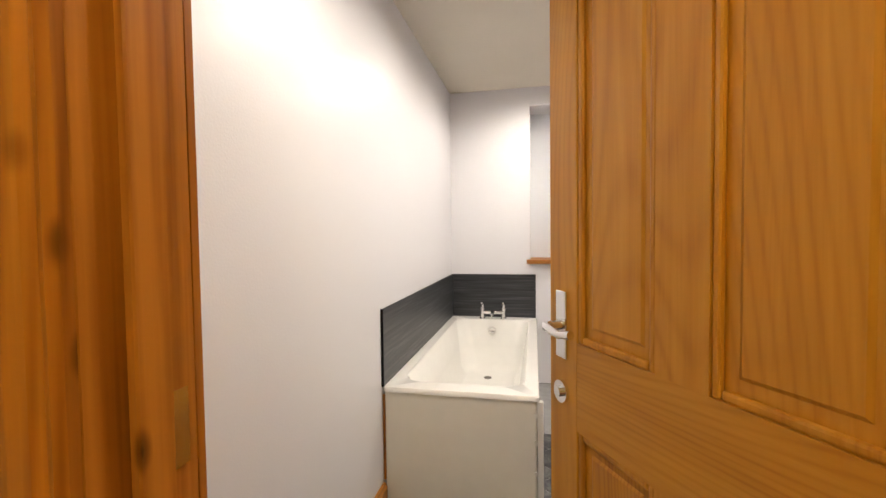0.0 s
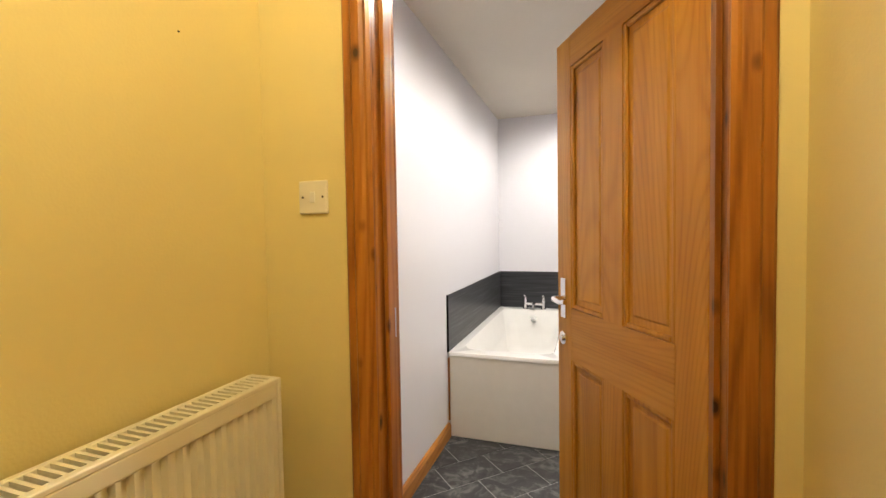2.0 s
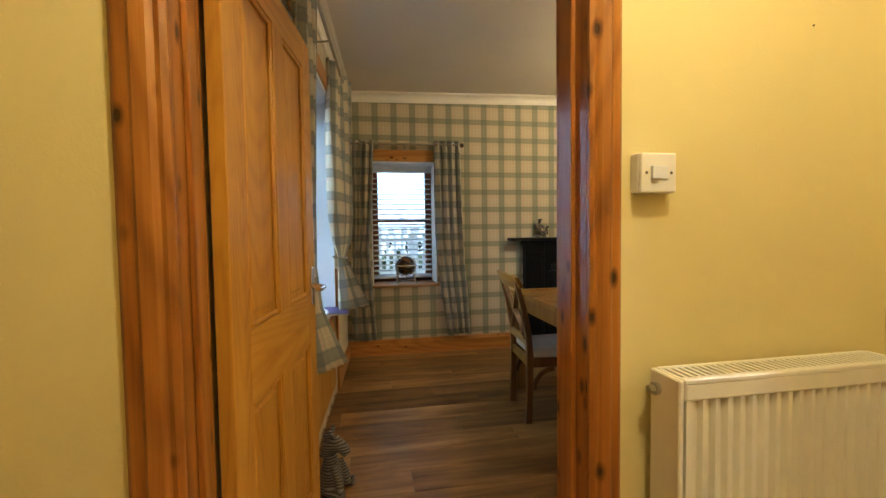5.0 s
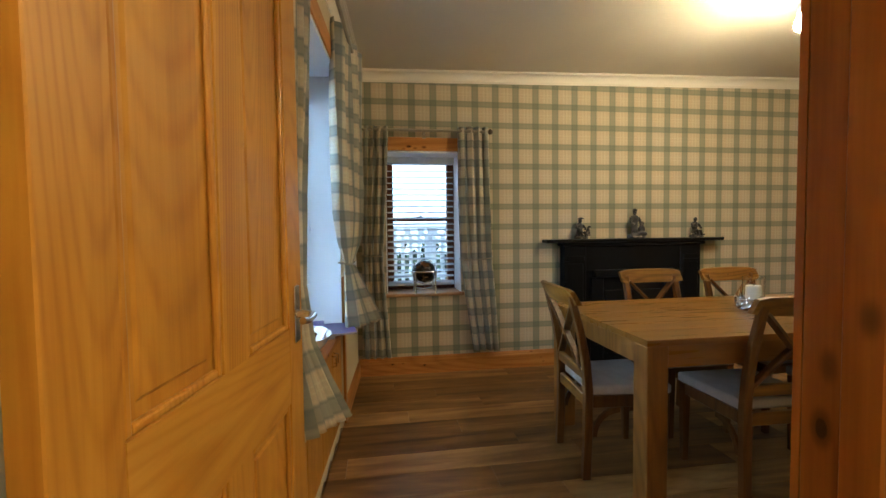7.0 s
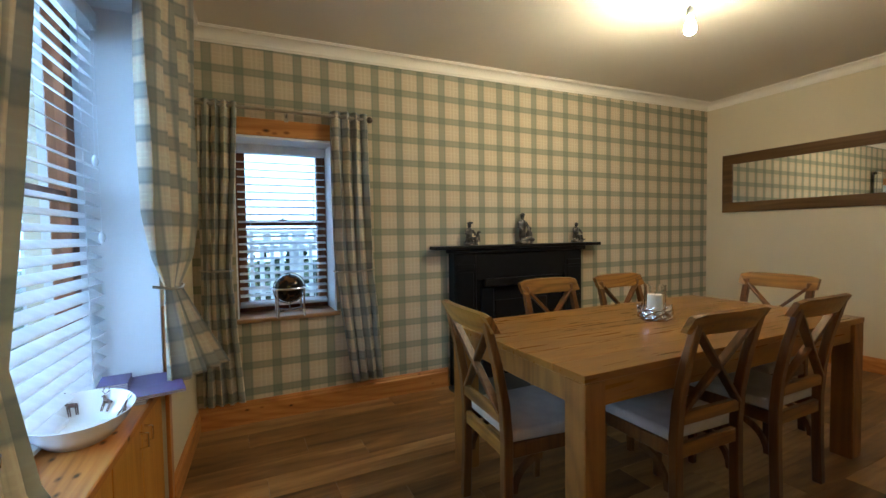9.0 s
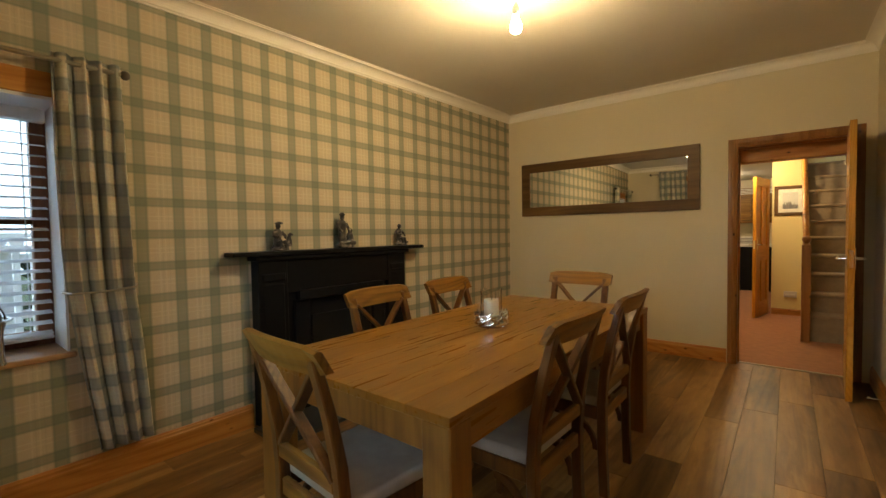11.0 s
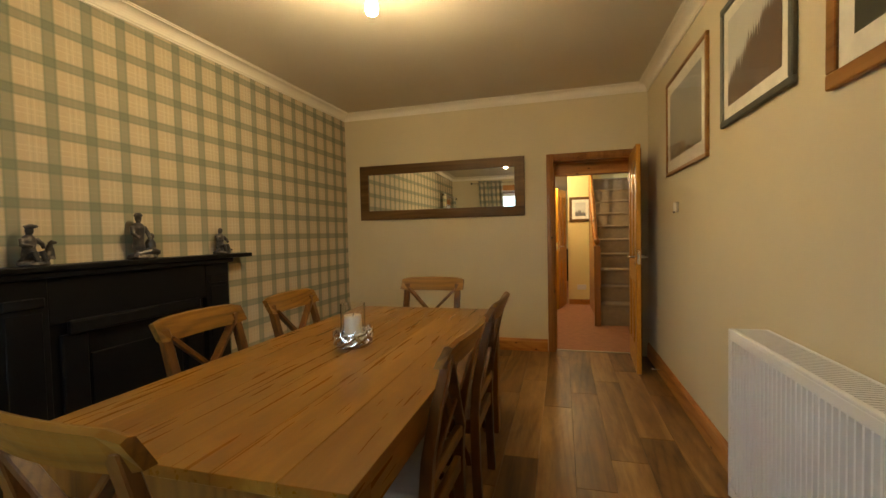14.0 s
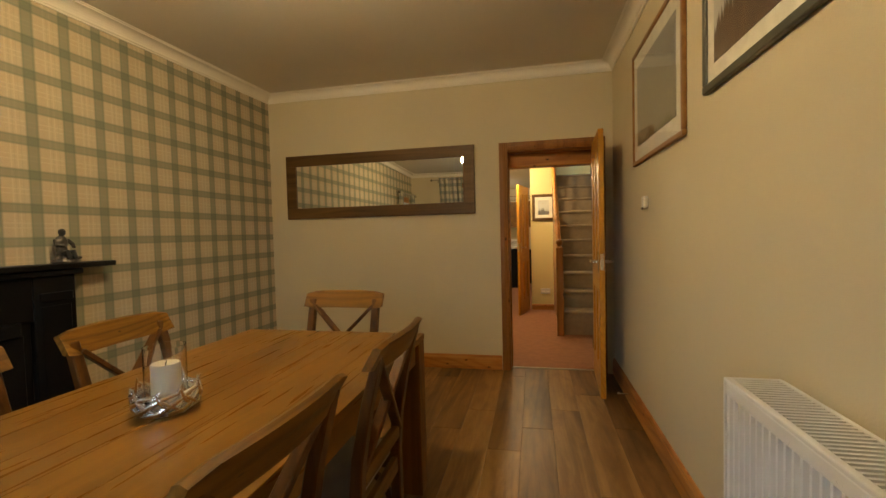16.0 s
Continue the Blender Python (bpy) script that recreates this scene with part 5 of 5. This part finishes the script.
part("dial", box(-0.022, 0.026, -0.045, 0.022, 0.03, -0.030, 0.003), M["steel_dark"], _s, "dark lower edge")
_s = thing("door_stop", E_M @ pose(3.25, 0, 0.0), "metal door stop at the skirting", "door stop")
_bm = bmesh.new()
tube(_bm, [(0, 0.017, 0.07), (0, 0.085, 0.07)], 0.006, 10)
tube(_bm, [(0, 0.085, 0.07), (0, 0.10, 0.07)], 0.012, 12)
part("stem", _bm, M["chrome"], _s, "", True)

# pendant bulb
ROSE = CEIL + 1.295 * FALL
_p = thing("pendant_light", pose(-2.52, 1.295, 0), "bare glowing bulb on a short ceiling flex", "lamp")
_bm = bmesh.new()
lathe(_bm, [(0.05, ROSE - 0.001), (0.05, ROSE - 0.012), (0.03, ROSE - 0.03), (0.008, ROSE - 0.034)], 20)
part("ceiling_rose", _bm, M["gloss_white"], _p, "", True)
_bm = bmesh.new()
tube(_bm, [(0, 0, ROSE - 0.03), (0, 0, 2.47)], 0.0035, 8)
part("flex", _bm, M["gloss_white"], _p, "", True)
_bm = bmesh.new()
lathe(_bm, [(0.012, 2.48), (0.017, 2.47), (0.019, 2.43), (0.016, 2.425)], 16)
part("lamp_holder", _bm, M["gloss_white"], _p, "", True)
_bm = bmesh.new()
lathe(_bm, [(0.013, 2.425), (0.016, 2.41), (0.027, 2.385), (0.031, 2.362), (0.027, 2.342), (0.012, 2.331)], 16)
part("bulb", _bm, M["bulb"], _p, "glowing warm white bulb", True)

# globe on the small window sill
_g = thing("desk_globe", pose(PW - 0.02, -0.672, 0.70), "dark globe in a silver four legged stand", "globe")
_bm = bmesh.new()
bmesh.ops.create_uvsphere(_bm, u_segments=28, v_segments=16, radius=0.098, matrix=Matrix.Translation((0, 0, 0.185)))
_k = Mat("dark_globe_map", (0.02, 0.02, 0.02), 0.18)
_n = _k.noise(_k.coords("Object"), 9.0, 5.0, 0.6)
_k.set("Base Color", _k.mix(_k.step(_n, 0.54, 0.58), (0.012, 0.012, 0.014), (0.16, 0.075, 0.03)))
part("ball", _bm, _k.m, _g, "black globe with bronze land", True)
_bm = bmesh.new()
_pts = [(0.125 * math.cos(a), 0.125 * math.sin(a), 0.19) for a in [2 * math.pi * i / 28 for i in range(29)]]
tube(_bm, _pts, 0.006, 8, False)
part("horizon_ring", _bm, M["silver"], _g, "silver ring", True)
_bm = bmesh.new()
tube(_bm, [(0.02 * math.sin(a), 0.108 * math.cos(a + 0.7), 0.185 + 0.108 * math.sin(a + 0.7)) for a in [2 * math.pi * i / 24 for i in range(25)]], 0.004, 8, False)
part("meridian_ring", _bm, M["silver"], _g, "silver ring", True)
for _i in range(4):
    _a = math.pi / 4 + _i * math.pi / 2
    _c, _s2 = math.cos(_a), math.sin(_a)
    _bm = bmesh.new()
    tube(_bm, [(0.125 * _c, 0.125 * _s2, 0.19), (0.120 * _c, 0.120 * _s2, 0.12), (0.118 * _c, 0.118 * _s2, 0.04), (0.122 * _c, 0.122 * _s2, 0.0)], [0.008, 0.006, 0.009, 0.011], 10)
    part("leg", _bm, M["silver"], _g, "silver turned leg", True)
_bm = bmesh.new()
tube(_bm, [(0.083, 0.083, 0.035), (-0.083, -0.083, 0.035)], 0.005, 8)
tube(_bm, [(0.083, -0.083, 0.035), (-0.083, 0.083, 0.035)], 0.005, 8)
tube(_bm, [(0, 0, 0.035), (0, 0, 0.09)], 0.006, 8)
part("stretcher", _bm, M["silver"], _g, "", True)

# on the cupboard top
_b = thing("oval_bowl", S_M @ pose(1.425, -0.128, 0.626, rz=14), "white oval bowl with brown stag prints", "bowl")
_bm = bmesh.new()
lathe(_bm, [(0.085, 0.0), (0.105, 0.004), (0.150, 0.05), (0.172, 0.085), (0.176, 0.088), (0.172, 0.089), (0.145, 0.052), (0.100, 0.012), (0.02, 0.010)], 40, sx=1.14, sy=0.84)
part("dish", _bm, M["porcelain"], _b, "", True)


def stag(parent, ang, tall):
    """A stag drawn on the inner wall of the bowl."""
    bm = bmesh.new()

    def spot(u, w):
        a = ang + u / 0.15
        r = 0.1045 + (w + 0.010) * 0.80
        return Vector((r * 1.14 * math.cos(a), r * 0.84 * math.sin(a), 0.0165 + (w + 0.010) * 0.93))

    def stroke(pts, rr):
        tube(bm, [spot(u * tall, w * tall) for u, w in pts], [q * tall for q in rr] if isinstance(rr, list) else rr * tall, 6)
    stroke([(-0.016, 0.028), (0.0, 0.030), (0.014, 0.031)], [0.005, 0.007, 0.006])
    stroke([(0.012, 0.032), (0.020, 0.044)], [0.005, 0.003])
    stroke([(0.019, 0.044), (0.028, 0.041)], [0.004, 0.0015])
    for u in (-0.015, -0.009, 0.009, 0.015):
        stroke([(u, 0.028), (u * 1.1, 0.004)], [0.0022, 0.0014])
    for s in (-1, 1):
        stroke([(0.019, 0.047), (0.019 + s * 0.009, 0.056), (0.019 + s * 0.007, 0.066)], 0.0011)
        stroke([(0.019 + s * 0.007, 0.053), (0.019 + s * 0.014, 0.058)], 0.0009)
    part("stag_print", bm, M["stag"], parent, "brown stag print")


for _a, _s2 in ((radians(145), 1.1), (radians(195), 1.15), (radians(245), 1.15), (radians(100), 1.05)):
    stag(_b, _a, _s2)


def brochure(m, w, d, t, label, pages=1):
    base = thing("magazine", m, label, "magazine")
    z = 0.0
    for i in range(pages):
        part("page_block", box(0.002, 0.002, z + 0.0004, w - 0.002, d - 0.002, z + t - 0.0004), M["paper"], base)
        part("cover", box(0, 0, z + t - 0.0006, w, d, z + t, 0.0002), M["purple"], base, "dark purple printed cover")
        z += t + 0.0004
    return base


brochure(S_M @ pose(0.915, -0.225, 0.6255, rz=3), 0.30, 0.21, 0.009, "purple covered brochures lying on the cupboard", 2)
brochure(S_M @ pose(0.93, -0.15, 0.6445, rz=14), 0.30, 0.21, 0.006, "purple covered brochures overhanging the cupboard edge", 2)
brochure(S_M @ pose(0.97, -0.20, 0.6573, rz=8), 0.15, 0.10, 0.007, "small stack of dark leaflets", 4)

# soft animal door stop: a seated striped beast, its head turned to the room
_bm = bmesh.new()
lathe(_bm, [(0.040, 0.0), (0.058, 0.012), (0.060, 0.05), (0.050, 0.10), (0.036, 0.15), (0.030, 0.185), (0.018, 0.195)], 18)
tube(_bm, [(0, -0.02, 0.185), (0, -0.005, 0.225), (0, 0.03, 0.238), (0, 0.065, 0.215), (0, 0.085, 0.190)], [0.030, 0.037, 0.036, 0.027, 0.020], 14)
for _d in (-1, 1):
    tube(_bm, [(_d * 0.024, -0.008, 0.255), (_d * 0.034, -0.004, 0.285), (_d * 0.036, 0.006, 0.308)], [0.012, 0.014, 0.003], 8)
    tube(_bm, [(_d * 0.034, 0.03, 0.14), (_d * 0.042, 0.055, 0.08), (_d * 0.042, 0.062, 0.03)], [0.017, 0.017, 0.021], 10)
    tube(_bm, [(_d * 0.045, 0.0, 0.035), (_d * 0.062, 0.05, 0.025), (_d * 0.065, 0.085, 0.026)], [0.026, 0.022, 0.024], 10)
for _i in range(8):
    _f = _i / 7
    tube(_bm, [(0, -0.035 + 0.045 * _f, 0.17 + 0.10 * _f), (0.004 * (-1) ** _i, -0.062 + 0.058 * _f, 0.18 + 0.115 * _f)], [0.010, 0.005], 6)
_k = Mat("striped_grey_plush", (0.2, 0.18, 0.17), 0.95)
_sp = _k.t.nodes.new("ShaderNodeSeparateXYZ")
_k.t.links.new(_k.coords("Object"), _sp.inputs[0])
_st = band(_k, _k.math("ADD", _sp.outputs[2], _k.math("MULTIPLY", _k.noise(_k.coords("Object"), 12.0), 0.03)), 0.013, 0.0, 0.003, 0.0015)
_k.set("Base Color", _k.mix(_st, (0.050, 0.043, 0.040), (0.19, 0.17, 0.155)))
_z = part("animal_door_stop", _bm, _k.m, None, "", True)
_z.matrix_basis = pose(-1.86, -1.255, 0, rz=-20)
tagged(_z, "striped grey plush animal door stop", "door stop")

# ---- bathroom things ----
_b = thing("bathtub", pose(-0.67, 1.79, 0), "white acrylic bath with a plain end panel", "bathtub")
BW, BL, BZ = 0.70, 1.708, 0.532
_bm = bmesh.new()


def tub_ring(inset_x, inset_y, r, z, n=8, front=0.0):
    out = []
    x0, x1, y0, y1 = inset_x, BW - inset_x, inset_y + front, BL - inset_y
    for cx, cy, a0 in ((x1 - r, y1 - r, 0), (x0 + r, y1 - r, 90), (x0 + r, y0 + r, 180), (x1 - r, y0 + r, 270)):
        for i in range(n + 1):
            a = radians(a0 + 90 * i / n)
            out.append(_bm.verts.new((cx + r * math.cos(a), cy + r * math.sin(a), z)))
    return out


_rows = [tub_ring(0.0, 0.0, 0.02, BZ - 0.022), tub_ring(0.0, 0.0, 0.02, BZ - 0.006), tub_ring(0.005, 0.005, 0.02, BZ), tub_ring(0.062, 0.10, 0.10, BZ - 0.001), tub_ring(0.070, 0.112, 0.10, BZ - 0.012), tub_ring(0.10, 0.15, 0.11, BZ - 0.20), tub_ring(0.125, 0.20, 0.12, BZ - 0.33), tub_ring(0.17, 0.26, 0.10, BZ - 0.375)]
for _a, _c in zip(_rows, _rows[1:]):
    _nn = len(_a)
    for _i in range(_nn):
        _bm.faces.new((_a[_i], _a[(_i + 1) % _nn], _c[(_i + 1) % _nn], _c[_i]))
_bm.faces.new(_rows[-1])
bmesh.ops.recalc_face_normals(_bm, faces=_bm.faces)
part("tub", _bm, M["bath"], _b, "", True)
part("end_panel", box(0.012, 0.006, 0.0, 0.685, 0.02, BZ - 0.0225, 0.003), M["panel"], _b, "white bath end panel")
part("side_panel", box(0.672, 0.021, 0.0, 0.690, BL - 0.01, BZ - 0.0225, 0.003), M["panel"], _b, "white bath side panel")
part("corner_trim", box(0.691, 0.004, 0.0, 0.716, 0.034, BZ - 0.024, 0.003), M["gloss_white"], _b, "white corner trim")
for _z2 in (0.08, 0.20, 0.33, 0.45):
    _bm = bmesh.new()
    tube(_bm, [(0.684, 0.007, _z2), (0.684, -0.002, _z2)], 0.009, 12)
    part("screw_cap", _bm, M["gloss_white"], _b, "white screw cap", True)
part("edge_strip", box(0.001, 0.002, 0.10, 0.011, 0.02, BZ - 0.036, 0.002), M["pine"], _b, "thin timber batten")
_bm = bmesh.new()
lathe(_bm, [(0.028, 0.0), (0.028, 0.004), (0.016, 0.004)], 18, (0.34, 1.30, BZ - 0.3755))
part("drain", _bm, M["steel_dark"], _b, "dark drain", True)
_bm = bmesh.new()
_o = Vector((0.35, BL - 0.137, BZ - 0.085))
tube(_bm, [_o + Vector((0, 0.02, 0)), _o + Vector((0, -0.018, 0.0))], 0.030, 20)
tube(_bm, [_o + Vector((-0.02, -0.02, -0.005)), _o + Vector((0.02, -0.02, -0.005))], 0.007, 8)
part("overflow", _bm, M["chrome"], _b, "chrome overflow", True)
_tp = thing("bath_tap", pose(-0.32, 3.425, BZ), "chrome bath mixer tap on the bath rim", "tap")
for _x in (-0.085, 0.085):
    _bm = bmesh.new()
    lathe(_bm, [(0.024, 0.0), (0.022, 0.008), (0.014, 0.014), (0.014, 0.06), (0.020, 0.066), (0.020, 0.085), (0.013, 0.092), (0.013, 0.118), (0.006, 0.122)], 16, (_x, 0, 0))
    part("pillar", _bm, M["chrome"], _tp, "", True)
    _bm = bmesh.new()
    tube(_bm, [(_x, 0.0, 0.108), (_x, -0.02, 0.128), (_x, -0.045, 0.132)], [0.010, 0.008, 0.007], 10)
    part("lever", _bm, M["chrome"], _tp, "", True)
_bm = bmesh.new()
tube(_bm, [(-0.085, 0, 0.05), (0.085, 0, 0.05)], 0.014, 12)
tube(_bm, [(0, 0, 0.05), (0, -0.05, 0.058), (0, -0.10, 0.045), (0, -0.115, 0.030)], [0.015, 0.014, 0.013, 0.012], 12)
part("spout", _bm, M["chrome"], _tp, "", True)
_sp = thing("splashback", pose(0, 0, 0), "charcoal wood grain splashback panel above the bath", "splashback")
part("side_board", box(-0.6698, 1.79, BZ + 0.001, -0.660, 3.4995, 0.886, 0.0015), M["splash"], _sp)
part("end_board", box(-0.6598, 3.490, BZ + 0.001, 0.02, 3.4995, 0.886, 0.0015), M["splash"], _sp)
part("edge_trim", box(-0.6698, 1.784, BZ + 0.001, -0.658, 1.7895, 0.888), M["black"], _sp, "black edge trim")

_kp = thing("strike_plate", pose(B_OPEN[0] + 0.028, HN + 0.095, 0.06), "steel strike plate on the door jamb", "strike plate")
part("plate", box(0, -0.012, 0.93, 0.0015, 0.012, 1.01), M["chrome"], _kp)
part("keep_lip", box(0, -0.026, 0.955, 0.004, -0.012, 0.985, 0.001), M["steel_dark"], _kp)

# ---- landing ----
_st = thing("staircase", pose(-1.19, 5.317, 0), "carpeted winding staircase with pine sides", "staircase")
_z2 = 0.0
for _i in range(10):
    _h = 0.29 if _i == 0 else 0.21
    _y0 = _i * 0.235
    _bm = bmesh.new()
    prism(_bm, [(_y0, 0.0), (_y0 + 0.30, 0.0), (_y0 + 0.30, _z2 + _h), (_y0 - 0.012, _z2 + _h), (_y0 - 0.022, _z2 + _h - 0.012), (_y0 - 0.018, _z2 + _h - 0.03), (_y0, _z2 + _h - 0.04)], 0.035, 0.93, "x")
    part("step", _bm, M["carpet_grey"], _st)
    _z2 += _h
_bm = bmesh.new()
prism(_bm, [(0.0, 0.0), (2.4, 0.0), (2.4, 2.40), (2.3, 2.38), (0.0, 0.42)], 0.0, 0.034, "x")
part("string", _bm, M["pine"], _st, "varnished pine side string")
part("newel_post", box(-0.045, -0.085, 0, 0.035, -0.005, 1.06, 0.006), M["pine_shaded"], _st, "square pine newel post")
_bm = bmesh.new()
lathe(_bm, [(0.03, 1.06), (0.02, 1.075), (0.036, 1.10), (0.040, 1.12), (0.034, 1.142), (0.01, 1.155)], 16, (-0.005, -0.045, 0))
part("newel_cap", _bm, M["pine_shaded"], _st, "turned pine newel ball", True)
for _i in range(14):
    _y0 = 0.07 + _i * 0.13
    _bm = bmesh.new()
    lathe(_bm, [(0.016, 0.40 + 0.852 * _y0), (0.016, 0.52 + 0.852 * _y0), (0.011, 0.55 + 0.86 * _y0), (0.020, 0.70 + 0.9 * _y0), (0.012, 0.86 + 0.95 * _y0), (0.016, 0.99 + 0.98 * _y0)], 10, (0.015, _y0, 0))
    part("baluster", _bm, M["pine"], _st, "", True)
_bm = bmesh.new()
tube(_bm, [(-0.005, -0.03, 1.0), (-0.005, 1.9, 2.89)], 0.03, 10)
part("handrail", _bm, M["pine_y"], _st, "round pine handrail", True)
picture(pose(-1.33, 7.0, 1.63, rz=180), 0.36, 0.42, 0.045, "mirror_wood", "print_d", 0.05, "coastal print in a dark wooden frame")
_so = thing("wall_socket", pose(-1.32, 7.0, 0.30, rz=180), "white double wall socket above the skirting", "socket")
part("plate", box(-0.073, 0, -0.043, 0.073, 0.012, 0.043, 0.004, 2), M["gloss_white"], _so)
for _x in (-0.035, 0.035):
    part("plug", box(_x - 0.02, 0.012, -0.03, _x + 0.02, 0.03, 0.0, 0.005), M["gloss_white"], _so)
_cl = thing("ceiling_spotlight", pose(-1.72, 6.45, 2.28), "ceiling spotlight bar with glowing lamps", "lamp")
part("bar", box(-0.18, -0.02, -0.03, 0.12, 0.02, 0, 0.004), M["chrome"], _cl)
for _x in (-0.12, 0.06):
    _bm = bmesh.new()
    lathe(_bm, [(0.02, -0.03), (0.035, -0.05), (0.036, -0.085), (0.02, -0.09)], 14, (_x, 0, 0))
    part("bulb", _bm, M["downlight"], _cl, "glowing lamp", True)

# kitchen glimpsed behind the landing
_ku = thing("kitchen_unit", pose(-1.95, 10.0, 0), "dark kitchen base unit with a pale worktop", "cabinet")
part("body", box(-0.6, -0.3, 0, 0.35, 0.38, 0.88, 0.004), M["black"], _ku)
part("worktop", box(-0.62, -0.33, 0.88, 0.37, 0.39, 0.92, 0.006), M["card_white"], _ku)
_mw = thing("bread_bin", pose(-2.0, 9.95, 0.92), "pale slatted box on the kitchen worktop", "box")
part("case", box(-0.16, -0.14, 0, 0.16, 0.14, 0.16, 0.01, 2), M["gloss_white"], _mw)
# dark bars paint the shade within the slots
for _i in range(4):
    part("slot", box(-0.14, -0.144, 0.03 + _i * 0.03, 0.14, -0.139, 0.042 + _i * 0.03), M["gap_shade"], _mw)
_kw = thing("wall_cabinet", pose(-2.15, 10.06, 0), "brown wooden kitchen wall cabinet with a slatted top", "cabinet")
part("carcass", box(-0.60, 0.02, 1.36, 0.60, 0.33, 2.08, 0.004), M["table_leg"], _kw)
for _i in range(3):
    part("cabinet_door", box(-0.598 + _i * 0.4, 0.0, 1.362, -0.202 + _i * 0.4, 0.019, 1.94, 0.003), M["chair_rail"], _kw)
for _i in range(4):
    part("slat", box(-0.59, 0.0, 1.955 + _i * 0.03, 0.59, 0.016, 1.972 + _i * 0.03, 0.002), M["card_white"], _kw)
for _i in range(3):
    _x = -2.45 + _i * 0.35
    if _x < -1.7:
        _d = part("cupboard_door", box(_x + 1.95, -0.318, 0.10, _x + 0.34 + 1.95, -0.301, 0.86, 0.003), M["black"], _ku)
        _bm = bmesh.new()
        tube(_bm, [(_x + 2.24, -0.315, 0.55), (_x + 2.24, -0.34, 0.56), (_x + 2.24, -0.34, 0.76), (_x + 2.24, -0.315, 0.77)], 0.006, 8)
        part("handle", _bm, M["chrome"], _d, "steel bow handle", True)
_bs = thing("wooden_crate", pose(-2.37, 9.92, 0.9205), "pale wooden box on the kitchen worktop", "box")
for _i in range(3):
    part("board", box(-0.15, -0.11, _i * 0.06, 0.15, -0.098, 0.056 + _i * 0.06, 0.002), M["card_white"], _bs)
    part("board", box(-0.15, 0.098, _i * 0.06, 0.15, 0.11, 0.056 + _i * 0.06, 0.002), M["card_white"], _bs)
for _x in (-0.149, 0.137):
    part("end", box(_x, -0.0975, 0, _x + 0.012, 0.0975, 0.176, 0.002), M["card_white"], _bs)

# ---- floor pieces ----
floor = setting("floor_dining", box(PW - 0.3, -2.0, -0.12, DW + 0.07, MN + 0.075, -0.012), M["subfloor"], "brown oak effect laminate floor in long planks", "floor")
PLANK_W, PLANK_L = 0.192, 1.285
_lengths = {}


def plank_mesh(width, length):
    key = (round(width, 3), round(length, 3))
    if key not in _lengths:
        bm = box(0, 0, -0.012, width - 0.0012, length - 0.0012, 0.0, 0.0012)
        me = bpy.data.meshes.new("plank")
        bm.to_mesh(me)
        bm.free()
        me.materials.append(M["plank"])
        _lengths[key] = me
    return _lengths[key]


_x, _row = PW, 0
while _x < DW + 0.05:
    _w = min(PLANK_W, DW + 0.068 - _x)
    _y = -1.262 - 0.0583 * (_x - PW) - 0.005
    _first = PLANK_L - (0.43 * (_row * 2 % 3) + 0.11 * (_row % 4))
    while _y < MN + 0.07:
        _l = min(_first or PLANK_L, MN + 0.074 - _y)
        if _l > 0.05:
            _ob = new("plank", plank_mesh(_w, _l))
            _ob.location = (_x, _y, 0)
            _ob.parent = floor
        _y += _l
        _first = None
    _x += PLANK_W
    _row += 1
setting("threshold_landing", box(L_OPEN[0] + 0.028, MN + 0.06, -0.01, L_OPEN[1] - 0.028, MN + 0.095, 0.006, 0.002), M["brass"], "metal threshold strip under the landing doorway", "threshold")

floor_b = setting("floor_bathroom", box(-0.67, BS - 0.06, -0.1, 1.28, 3.5, -0.003), M["grout"], "dark slate vinyl tiles laid diagonally", "floor")
TILE, TILE_D = 0.305, 0.203
_tile = bpy.data.meshes.new("tile")
_bm = box(-TILE / 2 + 0.003, -TILE_D / 2 + 0.003, -0.006, TILE / 2 - 0.003, TILE_D / 2 - 0.003, 0.0, 0.0012)
_bm.to_mesh(_tile)
_bm.free()
_tile.materials.append(M["slate"])
BX0, BX1, BY0, BY1 = -0.669, 1.279, BS - 0.058, 2.6
for _i in range(-9, 10):
    for _j in range(-13, 14):
        _p = Matrix.Rotation(radians(45), 4, "Z") @ Vector(((_i + 0.5 * (_j % 2)) * TILE, _j * TILE_D, 0)) + Vector((-0.45, 1.45, 0))
        _h = (TILE + TILE_D) * 0.3536
        if _p.x + _h < BX0 or _p.x - _h > BX1 or _p.y + _h < BY0 or _p.y - _h > BY1:
            continue
        _m2, _me = pose(_p.x, _p.y, 0, rz=45), _tile
        if _p.x - _h < BX0 or _p.x + _h > BX1 or _p.y - _h < BY0 or _p.y + _h > BY1:
            # a cut tile at the wall
            _bm = bmesh.new()
            _bm.from_mesh(_tile)
            _bm.transform(_m2)
            for _co, _no in (((BX0, 0, 0), (-1, 0, 0)), ((BX1, 0, 0), (1, 0, 0)), ((0, BY0, 0), (0, -1, 0)), ((0, BY1, 0), (0, 1, 0))):
                bmesh.ops.bisect_plane(_bm, geom=_bm.verts[:] + _bm.edges[:] + _bm.faces[:], plane_co=_co, plane_no=_no, clear_outer=True)
            if not _bm.faces:
                _bm.free()
                continue
            _me = bpy.data.meshes.new("tile")
            _bm.to_mesh(_me)
            _bm.free()
            _me.materials.append(M["slate"])
            _m2 = Matrix.Identity(4)
        _ob = new("tile", _me)
        _ob.matrix_basis = _m2
        _ob.parent = floor_b
